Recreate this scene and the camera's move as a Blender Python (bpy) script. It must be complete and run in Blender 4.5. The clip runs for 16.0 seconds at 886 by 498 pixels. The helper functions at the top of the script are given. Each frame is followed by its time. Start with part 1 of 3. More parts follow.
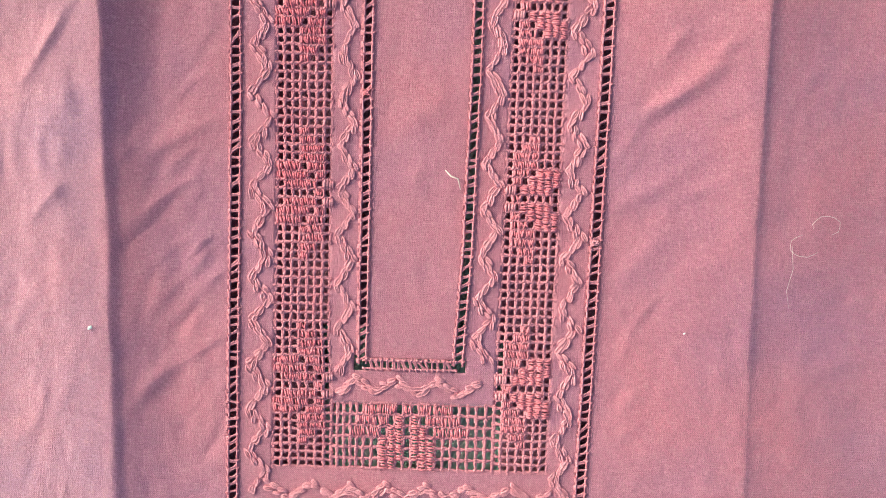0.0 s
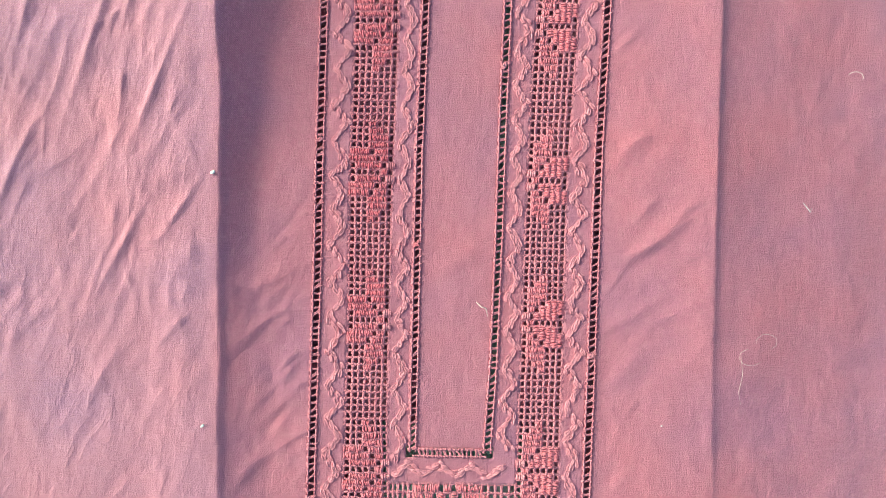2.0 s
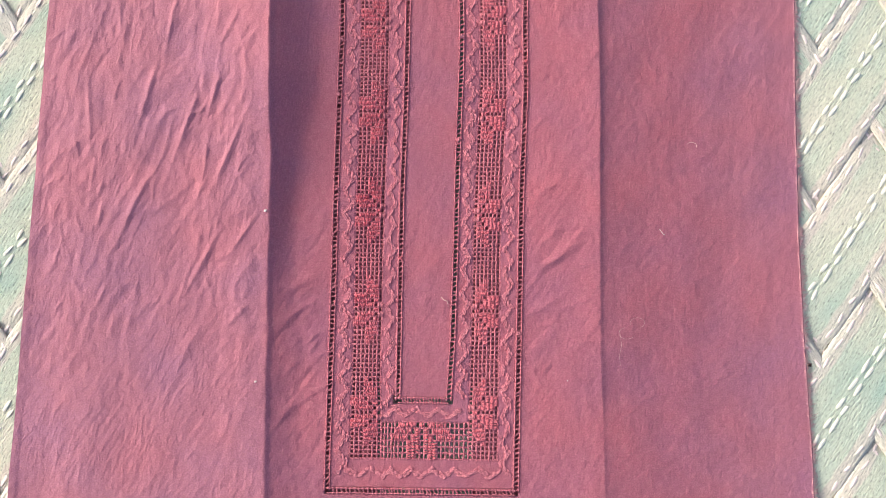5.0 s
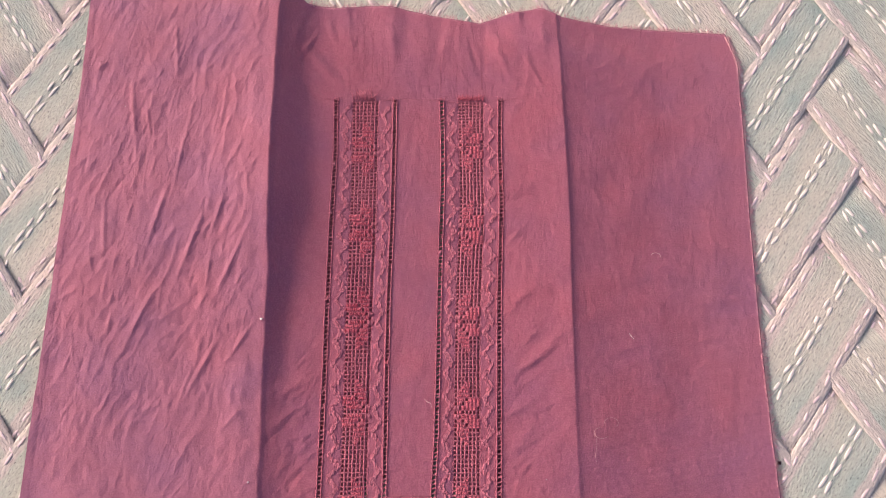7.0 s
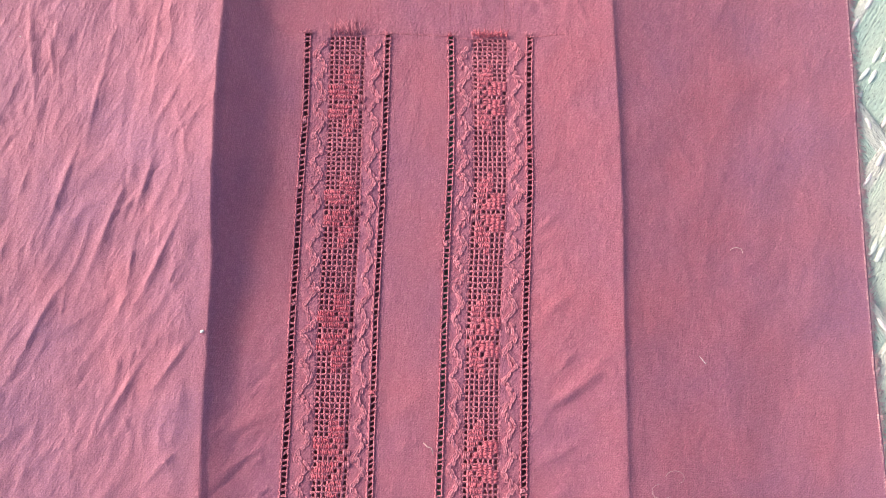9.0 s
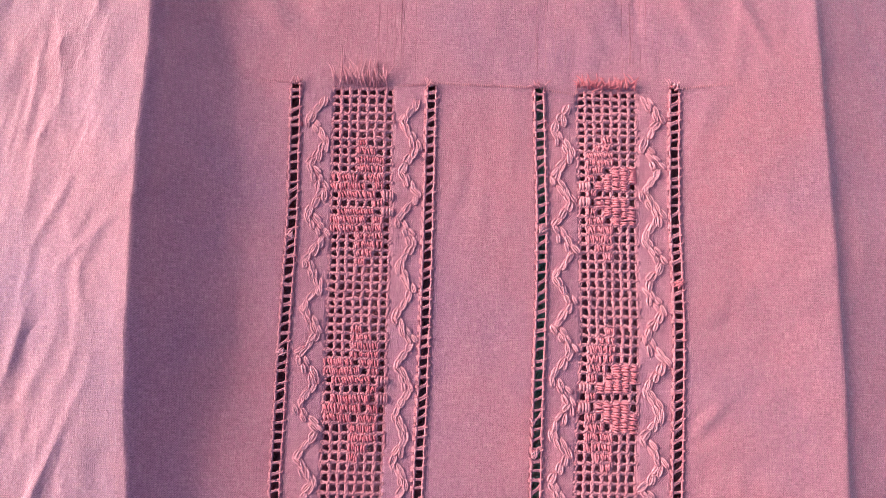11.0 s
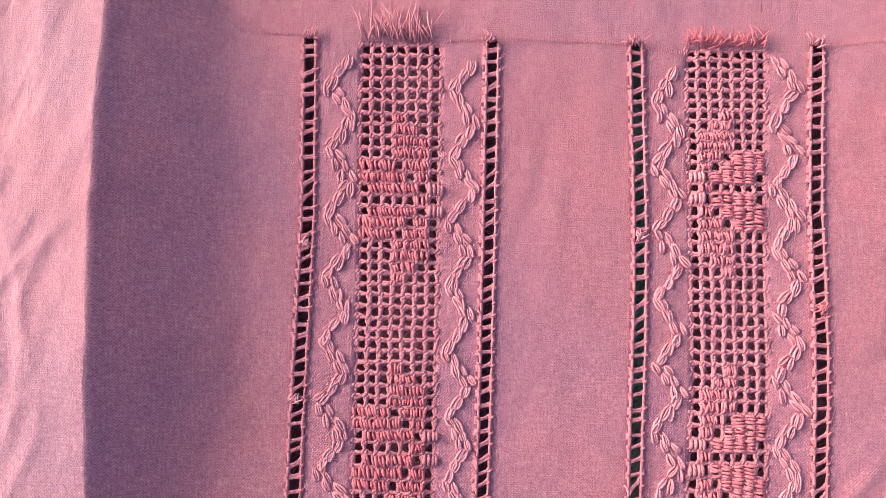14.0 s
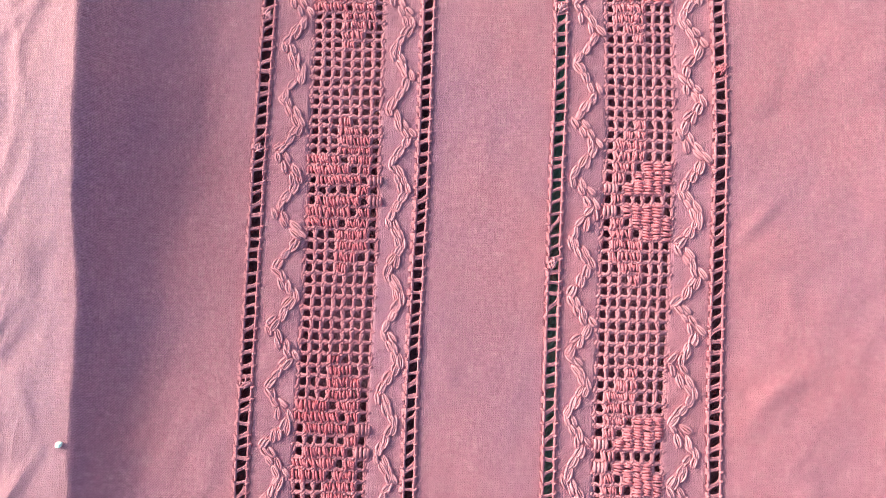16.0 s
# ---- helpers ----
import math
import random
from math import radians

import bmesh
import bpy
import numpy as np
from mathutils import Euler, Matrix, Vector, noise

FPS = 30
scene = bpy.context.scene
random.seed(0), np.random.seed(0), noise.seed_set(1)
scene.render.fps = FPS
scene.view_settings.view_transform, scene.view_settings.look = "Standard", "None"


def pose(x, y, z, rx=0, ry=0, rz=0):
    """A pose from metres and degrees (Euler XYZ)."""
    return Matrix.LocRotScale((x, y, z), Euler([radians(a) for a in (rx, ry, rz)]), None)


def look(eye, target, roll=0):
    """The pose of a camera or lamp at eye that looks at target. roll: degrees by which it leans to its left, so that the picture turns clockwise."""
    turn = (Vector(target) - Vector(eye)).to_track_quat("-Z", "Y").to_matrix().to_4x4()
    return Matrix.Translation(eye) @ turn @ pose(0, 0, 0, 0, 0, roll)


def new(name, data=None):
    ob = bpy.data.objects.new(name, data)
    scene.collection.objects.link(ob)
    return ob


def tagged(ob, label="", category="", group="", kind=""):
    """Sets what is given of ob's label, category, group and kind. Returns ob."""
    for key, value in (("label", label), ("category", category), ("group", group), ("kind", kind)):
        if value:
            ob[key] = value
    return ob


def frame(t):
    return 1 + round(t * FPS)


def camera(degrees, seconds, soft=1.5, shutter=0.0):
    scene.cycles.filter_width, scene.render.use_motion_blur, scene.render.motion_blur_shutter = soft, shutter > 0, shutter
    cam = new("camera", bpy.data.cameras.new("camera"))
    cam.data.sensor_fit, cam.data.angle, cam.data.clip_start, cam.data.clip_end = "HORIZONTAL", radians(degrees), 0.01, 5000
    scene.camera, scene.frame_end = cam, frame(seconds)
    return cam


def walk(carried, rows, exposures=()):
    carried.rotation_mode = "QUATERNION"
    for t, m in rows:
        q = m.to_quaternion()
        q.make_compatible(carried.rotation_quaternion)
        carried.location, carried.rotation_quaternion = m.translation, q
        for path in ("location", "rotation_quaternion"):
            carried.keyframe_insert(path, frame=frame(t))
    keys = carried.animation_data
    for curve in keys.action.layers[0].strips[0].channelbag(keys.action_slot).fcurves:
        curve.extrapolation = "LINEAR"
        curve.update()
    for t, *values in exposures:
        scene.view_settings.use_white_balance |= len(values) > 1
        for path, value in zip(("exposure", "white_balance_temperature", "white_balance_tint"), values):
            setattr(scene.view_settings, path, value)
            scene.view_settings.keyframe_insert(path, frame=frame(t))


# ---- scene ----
cam = camera(55.28, 16.0, soft=0.8)
# seconds, place, turn
PATH = [
    (0, 0.00728, -0.21021, 0.29047, -7.943, 0.203, 1.595),
    (0.5, 0.00057, -0.19935, 0.31035, -6.310, 0.070, 0.814),
    (1, -0.00731, -0.19164, 0.31752, -4.974, -0.244, 0.977),
    (1.5, -0.00849, -0.18467, 0.34274, -5.008, -0.596, 1.265),
    (2, -0.01123, -0.18335, 0.37973, -2.511, -0.430, 1.185),
    (2.5, -0.01615, -0.18590, 0.40429, -1.163, 0.001, 1.537),
    (3, -0.01750, -0.18898, 0.42943, -1.213, 0.009, 1.535),
    (3.2, -0.01138, -0.20472, 0.44765, 0.493, -0.014, 1.430),
    (5.3, 0.00640, -0.21490, 0.57419, 3.241, -0.274, 0.809),
    (5.5, 0.00366, -0.21269, 0.57890, 4.268, -0.090, 0.941),
    (6, 0.01551, -0.21372, 0.60500, 5.093, 0.504, 0.964),
    (6.5, 0.02285, -0.22234, 0.60678, 8.185, 0.743, 0.216),
    (7, 0.02496, -0.23800, 0.60863, 11.439, 0.412, 0.372),
    (7.5, 0.02189, -0.23439, 0.58028, 9.206, -0.087, 0.991),
    (8, 0.01815, -0.22563, 0.54248, 8.688, -0.636, 1.198),
    (8.5, 0.02729, -0.19450, 0.50780, 8.114, 0.571, 1.291),
    (9, 0.01356, -0.18826, 0.45345, 8.455, -0.448, 1.047),
    (9.5, 0.00933, -0.14452, 0.41307, 6.339, -0.126, 1.591),
    (10, -0.00323, -0.09758, 0.36278, 6.182, -0.091, 1.145),
    (10.2, -0.00010, -0.09939, 0.34140, 7.357, 1.071, 1.221),
    (12.3, -0.02976, -0.05868, 0.21104, 5.197, -0.640, 0.729),
    (12.5, -0.03037, -0.05711, 0.20709, 4.614, -0.789, 0.618),
    (13, -0.03035, -0.05593, 0.19435, 4.604, -1.043, 0.740),
    (13.5, -0.03146, -0.05603, 0.19385, 4.411, -1.407, 0.873),
    (14, -0.02861, -0.06378, 0.20532, 3.510, -0.083, 1.039),
    (14.5, -0.02411, -0.08512, 0.21942, 5.116, -0.485, 1.219),
    (15, -0.01871, -0.10569, 0.21391, 5.740, -0.199, 1.545),
    (15.5, -0.01050, -0.12270, 0.22074, 6.112, 0.929, 1.413),
    (16, -0.00844, -0.13444, 0.22793, 5.011, 0.763, 1.337),
]
EXPOSURES = [  # seconds, stops, kelvin, tint
    (0, 1.63, 5950, -34), (3.2, 1.68, 5750, -40), (5.3, 1.05, 6850, 12), (7, 0.72, 7150, 31),
    (8.3, 0.76, 7550, 39), (9, 1.28, 6400, 2), (9.5, 1.5, 5800, -20), (10.2, 1.54, 5700, -24),
    (12.3, 1.64, 5850, -16), (14.5, 1.64, 6100, -18), (15, 1.68, 5850, -22), (16, 1.78, 5600, -38),
]
walk(cam, [(t, pose(*m)) for t, *m in PATH], EXPOSURES)

# ---- world, sun, exposure ----
SUN_EL, SUN_AZ = radians(23), radians(157)      # the sun stands low on the -x side, a little towards +y
world = bpy.data.worlds.new("sky")
scene.world = world
world.use_nodes = True
wn = world.node_tree
sky = wn.nodes.new("ShaderNodeTexSky")
sky.sky_type, sky.sun_disc = "NISHITA", False
sky.dust_density, sky.air_density, sky.ozone_density = 4.0, 0.4, 0.4
sky.sun_elevation, sky.sun_rotation = SUN_EL, radians(90) - SUN_AZ
wn.links.new(sky.outputs[0], wn.nodes["Background"].inputs[0])
wn.nodes["Background"].inputs[1].default_value = 0.15
sun = new("sun", bpy.data.lights.new("sun", "SUN"))
sun.data.energy, sun.data.angle, sun.data.color = 0.19, radians(2.5), (1.0, 0.968, 0.975)
to_sun = Vector((math.cos(SUN_EL) * math.cos(SUN_AZ), math.cos(SUN_EL) * math.sin(SUN_AZ), math.sin(SUN_EL)))
sun.matrix_world = look(to_sun * 5, (0, 0, 0))


# ---- materials ----
class Nodes:
    """A small builder for node materials."""

    def __init__(self, name, rough=0.8, spec=0.3):
        self.mat = bpy.data.materials.new(name)
        self.mat.use_nodes = True
        self.tree = self.mat.node_tree
        self.bsdf = self.tree.nodes["Principled BSDF"]
        self.bsdf.inputs["Roughness"].default_value = rough
        self.bsdf.inputs["Specular IOR Level"].default_value = spec

    def add(self, kind, **inputs):
        n = self.tree.nodes.new(kind)
        for k, v in inputs.items():
            self.put(n.inputs[k.replace("_", " ")], v)
        return n

    def put(self, socket, v):
        if isinstance(v, bpy.types.NodeSocket):
            self.tree.links.new(v, socket)
        else:
            socket.default_value = v

    def coords(self, scale=(1, 1, 1), rz=0.0):
        c = self.add("ShaderNodeTexCoord")
        m = self.add("ShaderNodeMapping", Vector=c.outputs["Object"], Scale=scale, Rotation=(0, 0, rz))
        return m.outputs[0]

    def noise(self, vec, scale, detail=3.0, rough=0.5):
        return self.add("ShaderNodeTexNoise", Vector=vec, Scale=scale, Detail=detail, Roughness=rough).outputs[0]

    def wave(self, vec, scale, axis, distortion=0.0, dscale=1.0):
        w = self.add("ShaderNodeTexWave", Vector=vec, Scale=scale, Distortion=distortion, Detail_Scale=dscale)
        w.bands_direction = axis
        return w.outputs[1]

    def ramp(self, fac, stops):
        r = self.add("ShaderNodeValToRGB", Fac=fac)
        e = r.color_ramp.elements
        while len(e) < len(stops):
            e.new(0.5)
        for el, (p, c) in zip(e, stops):
            el.position, el.color = p, (*c, 1)
        return r.outputs[0]

    def math(self, op, a, b=0.0):
        n = self.tree.nodes.new("ShaderNodeMath")
        n.operation = op
        self.put(n.inputs[0], a)
        self.put(n.inputs[1], b)
        return n.outputs[0]

    def mix(self, fac, a, b, blend="MIX"):
        n = self.tree.nodes.new("ShaderNodeMix")
        n.data_type, n.blend_type = "RGBA", blend
        self.put(n.inputs[0], fac)
        for s, v in ((n.inputs[6], a), (n.inputs[7], b)):
            self.put(s, (*v, 1) if isinstance(v, tuple) and len(v) == 3 else v)
        return n.outputs[2]

    def bump(self, height, strength, distance, normal=None):
        b = self.add("ShaderNodeBump", Height=height, Strength=strength, Distance=distance)
        if normal:
            self.put(b.inputs["Normal"], normal)
        return b.outputs[0]

    def finish(self, color, normal=None):
        self.put(self.bsdf.inputs["Base Color"], color if isinstance(color, bpy.types.NodeSocket) else (*color, 1))
        if normal:
            self.put(self.bsdf.inputs["Normal"], normal)
        return self.mat


def cloth_material():
    """Rose cotton lawn: a plain weave of uneven threads, slubs, faint uneven dye."""
    n = Nodes("rose_cotton", 0.75, 0.25)
    n.bsdf.inputs["Sheen Weight"].default_value = 0.35
    n.bsdf.inputs["Sheen Roughness"].default_value = 0.45
    n.bsdf.inputs["Sheen Tint"].default_value = (1.0, 0.88, 0.92, 1)
    p = n.coords()
    warp_t = n.math("SUBTRACT", n.wave(p, 430.0, "X", 5.5, 1.8), 0.5)
    weft_t = n.math("SUBTRACT", n.wave(p, 430.0, "Y", 5.5, 1.8), 0.5)
    regular = n.math("MULTIPLY", n.math("MULTIPLY", warp_t, weft_t), 1.4)
    uneven = n.math("ADD", n.noise(n.coords((2700, 700, 1)), 1.0, 1.0), n.noise(n.coords((700, 2700, 1)), 1.0, 1.0))
    weave = n.math("ADD", regular, n.math("ADD", n.math("MULTIPLY", n.math("SUBTRACT", uneven, 1.0), 0.85), 0.5))
    slub_y = n.noise(n.coords((2400, 160, 1)), 1.0, 2.0)
    slub_x = n.noise(n.coords((160, 2400, 1)), 1.0, 2.0)
    slub = n.math("ADD", slub_x, slub_y)
    dye = n.noise(p, 17.0, 3.0, 0.5)
    patch = n.noise(p, 30.0, 4.0, 0.6)
    base = n.ramp(dye, [(0.32, (0.385, 0.143, 0.228)), (0.50, (0.440, 0.150, 0.213)), (0.68, (0.480, 0.147, 0.196))])
    base = n.mix(n.math("MULTIPLY", patch, 0.35), base, (0.40, 0.140, 0.212))
    # redder dye round the drawn work; sunlit flap and shaded right panel painted in
    x = n.add("ShaderNodeSeparateXYZ", Vector=p).outputs[0]
    wander = n.math("MULTIPLY", n.math("SUBTRACT", n.noise(p, 26.0, 3.0, 0.6), 0.5), 0.12)
    dye_and_light = n.math("MULTIPLY", n.math("SUBTRACT", 0.255, n.math("ADD", x, wander)), 11.0)
    dye_and_light = n.math("MINIMUM", n.math("MAXIMUM", dye_and_light, 0.25), n.math("MAXIMUM", n.math("MULTIPLY", n.math("ADD", x, 0.113), 90.0), 0.0))
    dye_and_light = n.math("MINIMUM", dye_and_light, 1.0)
    base = n.mix(dye_and_light, n.mix(1.0, base, (0.98, 1.08, 1.10), "MULTIPLY"), n.mix(1.0, base, (0.95, 0.86, 0.88), "MULTIPLY"))
    base = n.mix(n.math("MULTIPLY", n.math("SUBTRACT", slub, 0.94), 1.2), base, (0.60, 0.26, 0.29))
    # shadows between threads and highlights on them are painted into the colour
    base = n.mix(0.66, base, n.ramp(weave, [(0.12, (0.50, 0.40, 0.44)), (0.5, (0.98, 0.96, 0.97)), (0.85, (1.45, 1.55, 1.5))]), "MULTIPLY")
    height = n.math("ADD", weave, n.math("MULTIPLY", slub, 0.8))
    crumple = n.noise(n.coords((150, 70, 1)), 1.0, 4.0, 0.6)
    pucker = n.noise(n.coords((75, 48, 1)), 1.0, 3.0, 0.55)
    soft_fold = n.math("SUBTRACT", 1.0, n.math("ABSOLUTE", n.math("MULTIPLY", n.math("SUBTRACT", pucker, 0.5), 3.0)))
    # crisp leaning crinkles on the pressed flap beyond the left fold
    turned_p = n.coords((1, 1, 1), radians(18))
    flap = n.math("MINIMUM", n.math("MAXIMUM", n.math("MULTIPLY", n.math("ADD", x, 0.109), -70.0), 0.12), 1.0)
    crinkle = None
    for sx, sy, gain in ((120, 26, 1.0), (210, 120, 0.5)):
        warp = n.add("ShaderNodeTexNoise", Vector=turned_p, Scale=24.0).outputs[1]
        bent = n.mix(0.012, turned_p, warp, "ADD")
        q = n.add("ShaderNodeMapping", Vector=bent, Scale=(sx, sy, 1)).outputs[0]
        ridge = n.math("MULTIPLY", n.math("POWER", n.math("SUBTRACT", 1.0, n.math("ABSOLUTE", n.math("MULTIPLY", n.math("SUBTRACT", n.noise(q, 1.0, 2.0), 0.5), 4.0))), 3.0), gain)
        crinkle = ridge if crinkle is None else n.math("ADD", crinkle, ridge)
    crinkle = n.math("MULTIPLY", n.math("MULTIPLY", crinkle, flap), n.math("MAXIMUM", n.math("MULTIPLY", n.math("SUBTRACT", n.noise(p, 20.0, 2.0), 0.38), 4.0), 0.08))
    fine = n.bump(n.noise(p, 260.0, 3.0), 0.3, 0.0006, n.bump(crumple, 0.4, 0.0018, n.bump(crinkle, 0.32, 0.0009, n.bump(soft_fold, 0.2, 0.0022))))
    return n.finish(base, n.bump(height, 0.7, 0.0003, fine))


def thread_material(name, light, deep, stripes=4200.0):
    """Cotton floss with fine strands, a soft sheen, and a dye that differs from stitch to stitch."""
    n = Nodes(name, 0.72, 0.25)
    p = n.coords()
    strands = n.noise(n.coords((stripes, stripes * 0.6, stripes)), 1.0, 3.0, 0.65)
    dye = n.noise(p, 14.0, 3.0)
    rnd = n.add("ShaderNodeNewGeometry").outputs["Random Per Island"]
    orn = n.add("ShaderNodeObjectInfo").outputs["Random"]
    tone = n.math("ADD", n.math("MULTIPLY", dye, 0.9), n.math("MULTIPLY", n.math("ADD", rnd, orn), 0.22))
    base = n.ramp(tone, [(0.38, deep), (0.72, light)])
    # strand gaps are shaded and crests brightened in the colour itself
    base = n.mix(0.6, base, n.ramp(strands, [(0.34, (0.40, 0.28, 0.32)), (0.52, (1, 1, 1)), (0.68, (1.35, 1.45, 1.4))]), "MULTIPLY")
    return n.finish(base, n.bump(strands, 0.8, 0.00025))


def tape_material():
    """Grey-green woven cotton tape with pinkish selvedges, dark flecks and a twill of fine cords along it."""
    n = Nodes("cotton_tape", 0.9, 0.15)
    p = n.coords()
    across = n.add("ShaderNodeSeparateXYZ", Vector=p).outputs[1]
    edge = n.math("ABSOLUTE", across)
    pink = n.ramp(n.math("MULTIPLY", n.math("ADD", edge, n.math("MULTIPLY", n.noise(p, 120.0), 0.004)), 10.0),
                  [(0.215, (0, 0, 0)), (0.235, (1, 1, 1))])
    fade = n.noise(n.coords((11, 22, 1)), 1.0, 3.0)
    orn = n.add("ShaderNodeObjectInfo").outputs["Random"]
    tone = n.math("ADD", n.math("MULTIPLY", fade, 0.8), n.math("MULTIPLY", orn, 0.10))
    green = n.ramp(tone, [(0.28, (0.38, 0.53, 0.47)), (0.40, (0.54, 0.63, 0.53)), (0.52, (0.66, 0.68, 0.56)), (0.66, (0.75, 0.72, 0.61))])
    base = n.mix(n.math("MULTIPLY", pink, 0.55), green, (0.77, 0.65, 0.60))
    fleck = n.noise(n.coords((330, 1000, 1)), 1.0, 2.0, 0.6)
    yarn = n.noise(n.coords((130, 800, 1)), 1.0, 3.0, 0.6)
    fuzz = n.noise(n.coords((420, 620, 1)), 1.0, 3.0, 0.7)
    base = n.mix(0.3, base, n.ramp(yarn, [(0.36, (0.62, 0.62, 0.62)), (0.60, (1.12, 1.12, 1.12))]), "MULTIPLY")
    base = n.mix(0.8, base, n.ramp(fleck, [(0.33, (0.20, 0.21, 0.22)), (0.385, (1, 1, 1))]), "MULTIPLY")
    base = n.mix(0.3, base, n.ramp(fuzz, [(0.34, (0.62, 0.63, 0.63)), (0.48, (1.05, 1.05, 1.05)), (0.64, (1.38, 1.38, 1.36))]), "MULTIPLY")
    height = n.math("ADD", n.math("ADD", n.math("MULTIPLY", yarn, 1.3), n.math("MULTIPLY", fuzz, 1.1)), n.math("MULTIPLY", fleck, 0.6))
    return n.finish(base, n.bump(height, 0.7, 0.0011))


def plain_thread(name, color, rough=0.8):
    n = Nodes(name, rough, 0.2)
    v = n.noise(n.coords((900, 900, 900)), 1.0, 2.0)
    return n.finish(n.mix(n.math("MULTIPLY", v, 0.5), color, tuple(c * 0.72 for c in color)), n.bump(v, 0.5, 0.0004))


def ground_material():
    n = Nodes("packed_earth", 0.95, 0.1)
    v = n.noise(n.coords(), 12.0, 6.0, 0.65)
    return n.finish(n.ramp(v, [(0.3, (0.10, 0.085, 0.07)), (0.7, (0.19, 0.165, 0.135))]), n.bump(v, 0.6, 0.01))


CLOTH = cloth_material()
FLOSS = thread_material("rose_floss", (0.70, 0.255, 0.315), (0.56, 0.158, 0.212))
FILL = thread_material("deep_rose_floss", (0.70, 0.185, 0.235), (0.54, 0.102, 0.146))
DRAWN = thread_material("drawn_thread", (0.55, 0.180, 0.232), (0.42, 0.108, 0.154))
LOOP = thread_material("pale_rose_floss", (0.66, 0.235, 0.285), (0.53, 0.160, 0.210))
FRAY = plain_thread("frayed_rose_thread", (0.76, 0.45, 0.47))
TAPE = tape_material()
WHITE = plain_thread("ivory_cotton_stitch", (0.95, 0.94, 0.84))
PINK = plain_thread("pale_pink_cotton_stitch", (0.94, 0.82, 0.80))
LINT = plain_thread("white_lint", (0.82, 0.76, 0.74))
PALE = plain_thread("pale_fibre", (0.78, 0.55, 0.52))
DARK = plain_thread("dark_seed", (0.03, 0.015, 0.02))
EARTH = ground_material()


# ---- mesh helpers ----
def smooth_mesh(name, verts, faces, material):
    me = bpy.data.meshes.new(name)
    me.from_pydata([tuple(map(float, v)) for v in verts], [], faces)
    me.materials.append(material)
    me.polygons.foreach_set("use_smooth", [True] * len(me.polygons))
    me.update()
    return me


def part(name, me, parent, label="", kind=""):
    ob = new(name, me)
    ob.parent = parent
    return tagged(ob, label=label, kind=kind)


class Soup:
    """Vertices and faces of many small pieces, gathered into one mesh."""

    def __init__(self):
        self.v, self.f = [], []

    def tube(self, points, radii, sides=6, flat=1.0):
        """A tube with closed ends along points, with a radius at each; flat squeezes it in z."""
        pts = [Vector(p) for p in points]
        start = len(self.v)
        for i, p in enumerate(pts):
            d = (pts[min(i + 1, len(pts) - 1)] - pts[max(i - 1, 0)]).normalized()
            side = d.cross(Vector((0, 0, 1)))
            side = side.normalized() if side.length > 1e-6 else Vector((1, 0, 0))
            up = side.cross(d)
            for k in range(sides):
                a = 2 * math.pi * k / sides
                self.v.append(p + radii[i] * (math.cos(a) * side + flat * math.sin(a) * up))
        for i in range(len(pts) - 1):
            for k in range(sides):
                a, b = start + i * sides + k, start + i * sides + (k + 1) % sides
                self.f.append((a, b, b + sides, a + sides))
        self.f.append(tuple(range(start, start + sides))[::-1])
        last = start + (len(pts) - 1) * sides
        self.f.append(tuple(range(last, last + sides)))

    def stitch(self, a, b, r, lift=0.0004, sides=6, flat=1.0):
        """One fat stitch from a to b that swells in the middle."""
        a, b = Vector(a), Vector(b)
        pts = [a.lerp(b, t) + Vector((0, 0, lift * math.sin(math.pi * t))) for t in (0, 0.14, 0.38, 0.65, 0.87, 1)]
        self.tube(pts, [r * k for k in (0.3, 0.75, 1.0, 1.0, 0.72, 0.3)], sides, flat)

    def mesh(self, name, material):
        return smooth_mesh(name, self.v, self.f, material)


def lerp_table(y, table):
    return float(np.interp(y, [t[0] for t in table], [t[1] for t in table]))


def sstep(a, b, x):
    t = min(1.0, max(0.0, (x - a) / (b - a)))
    return t * t * (3 - 2 * t)


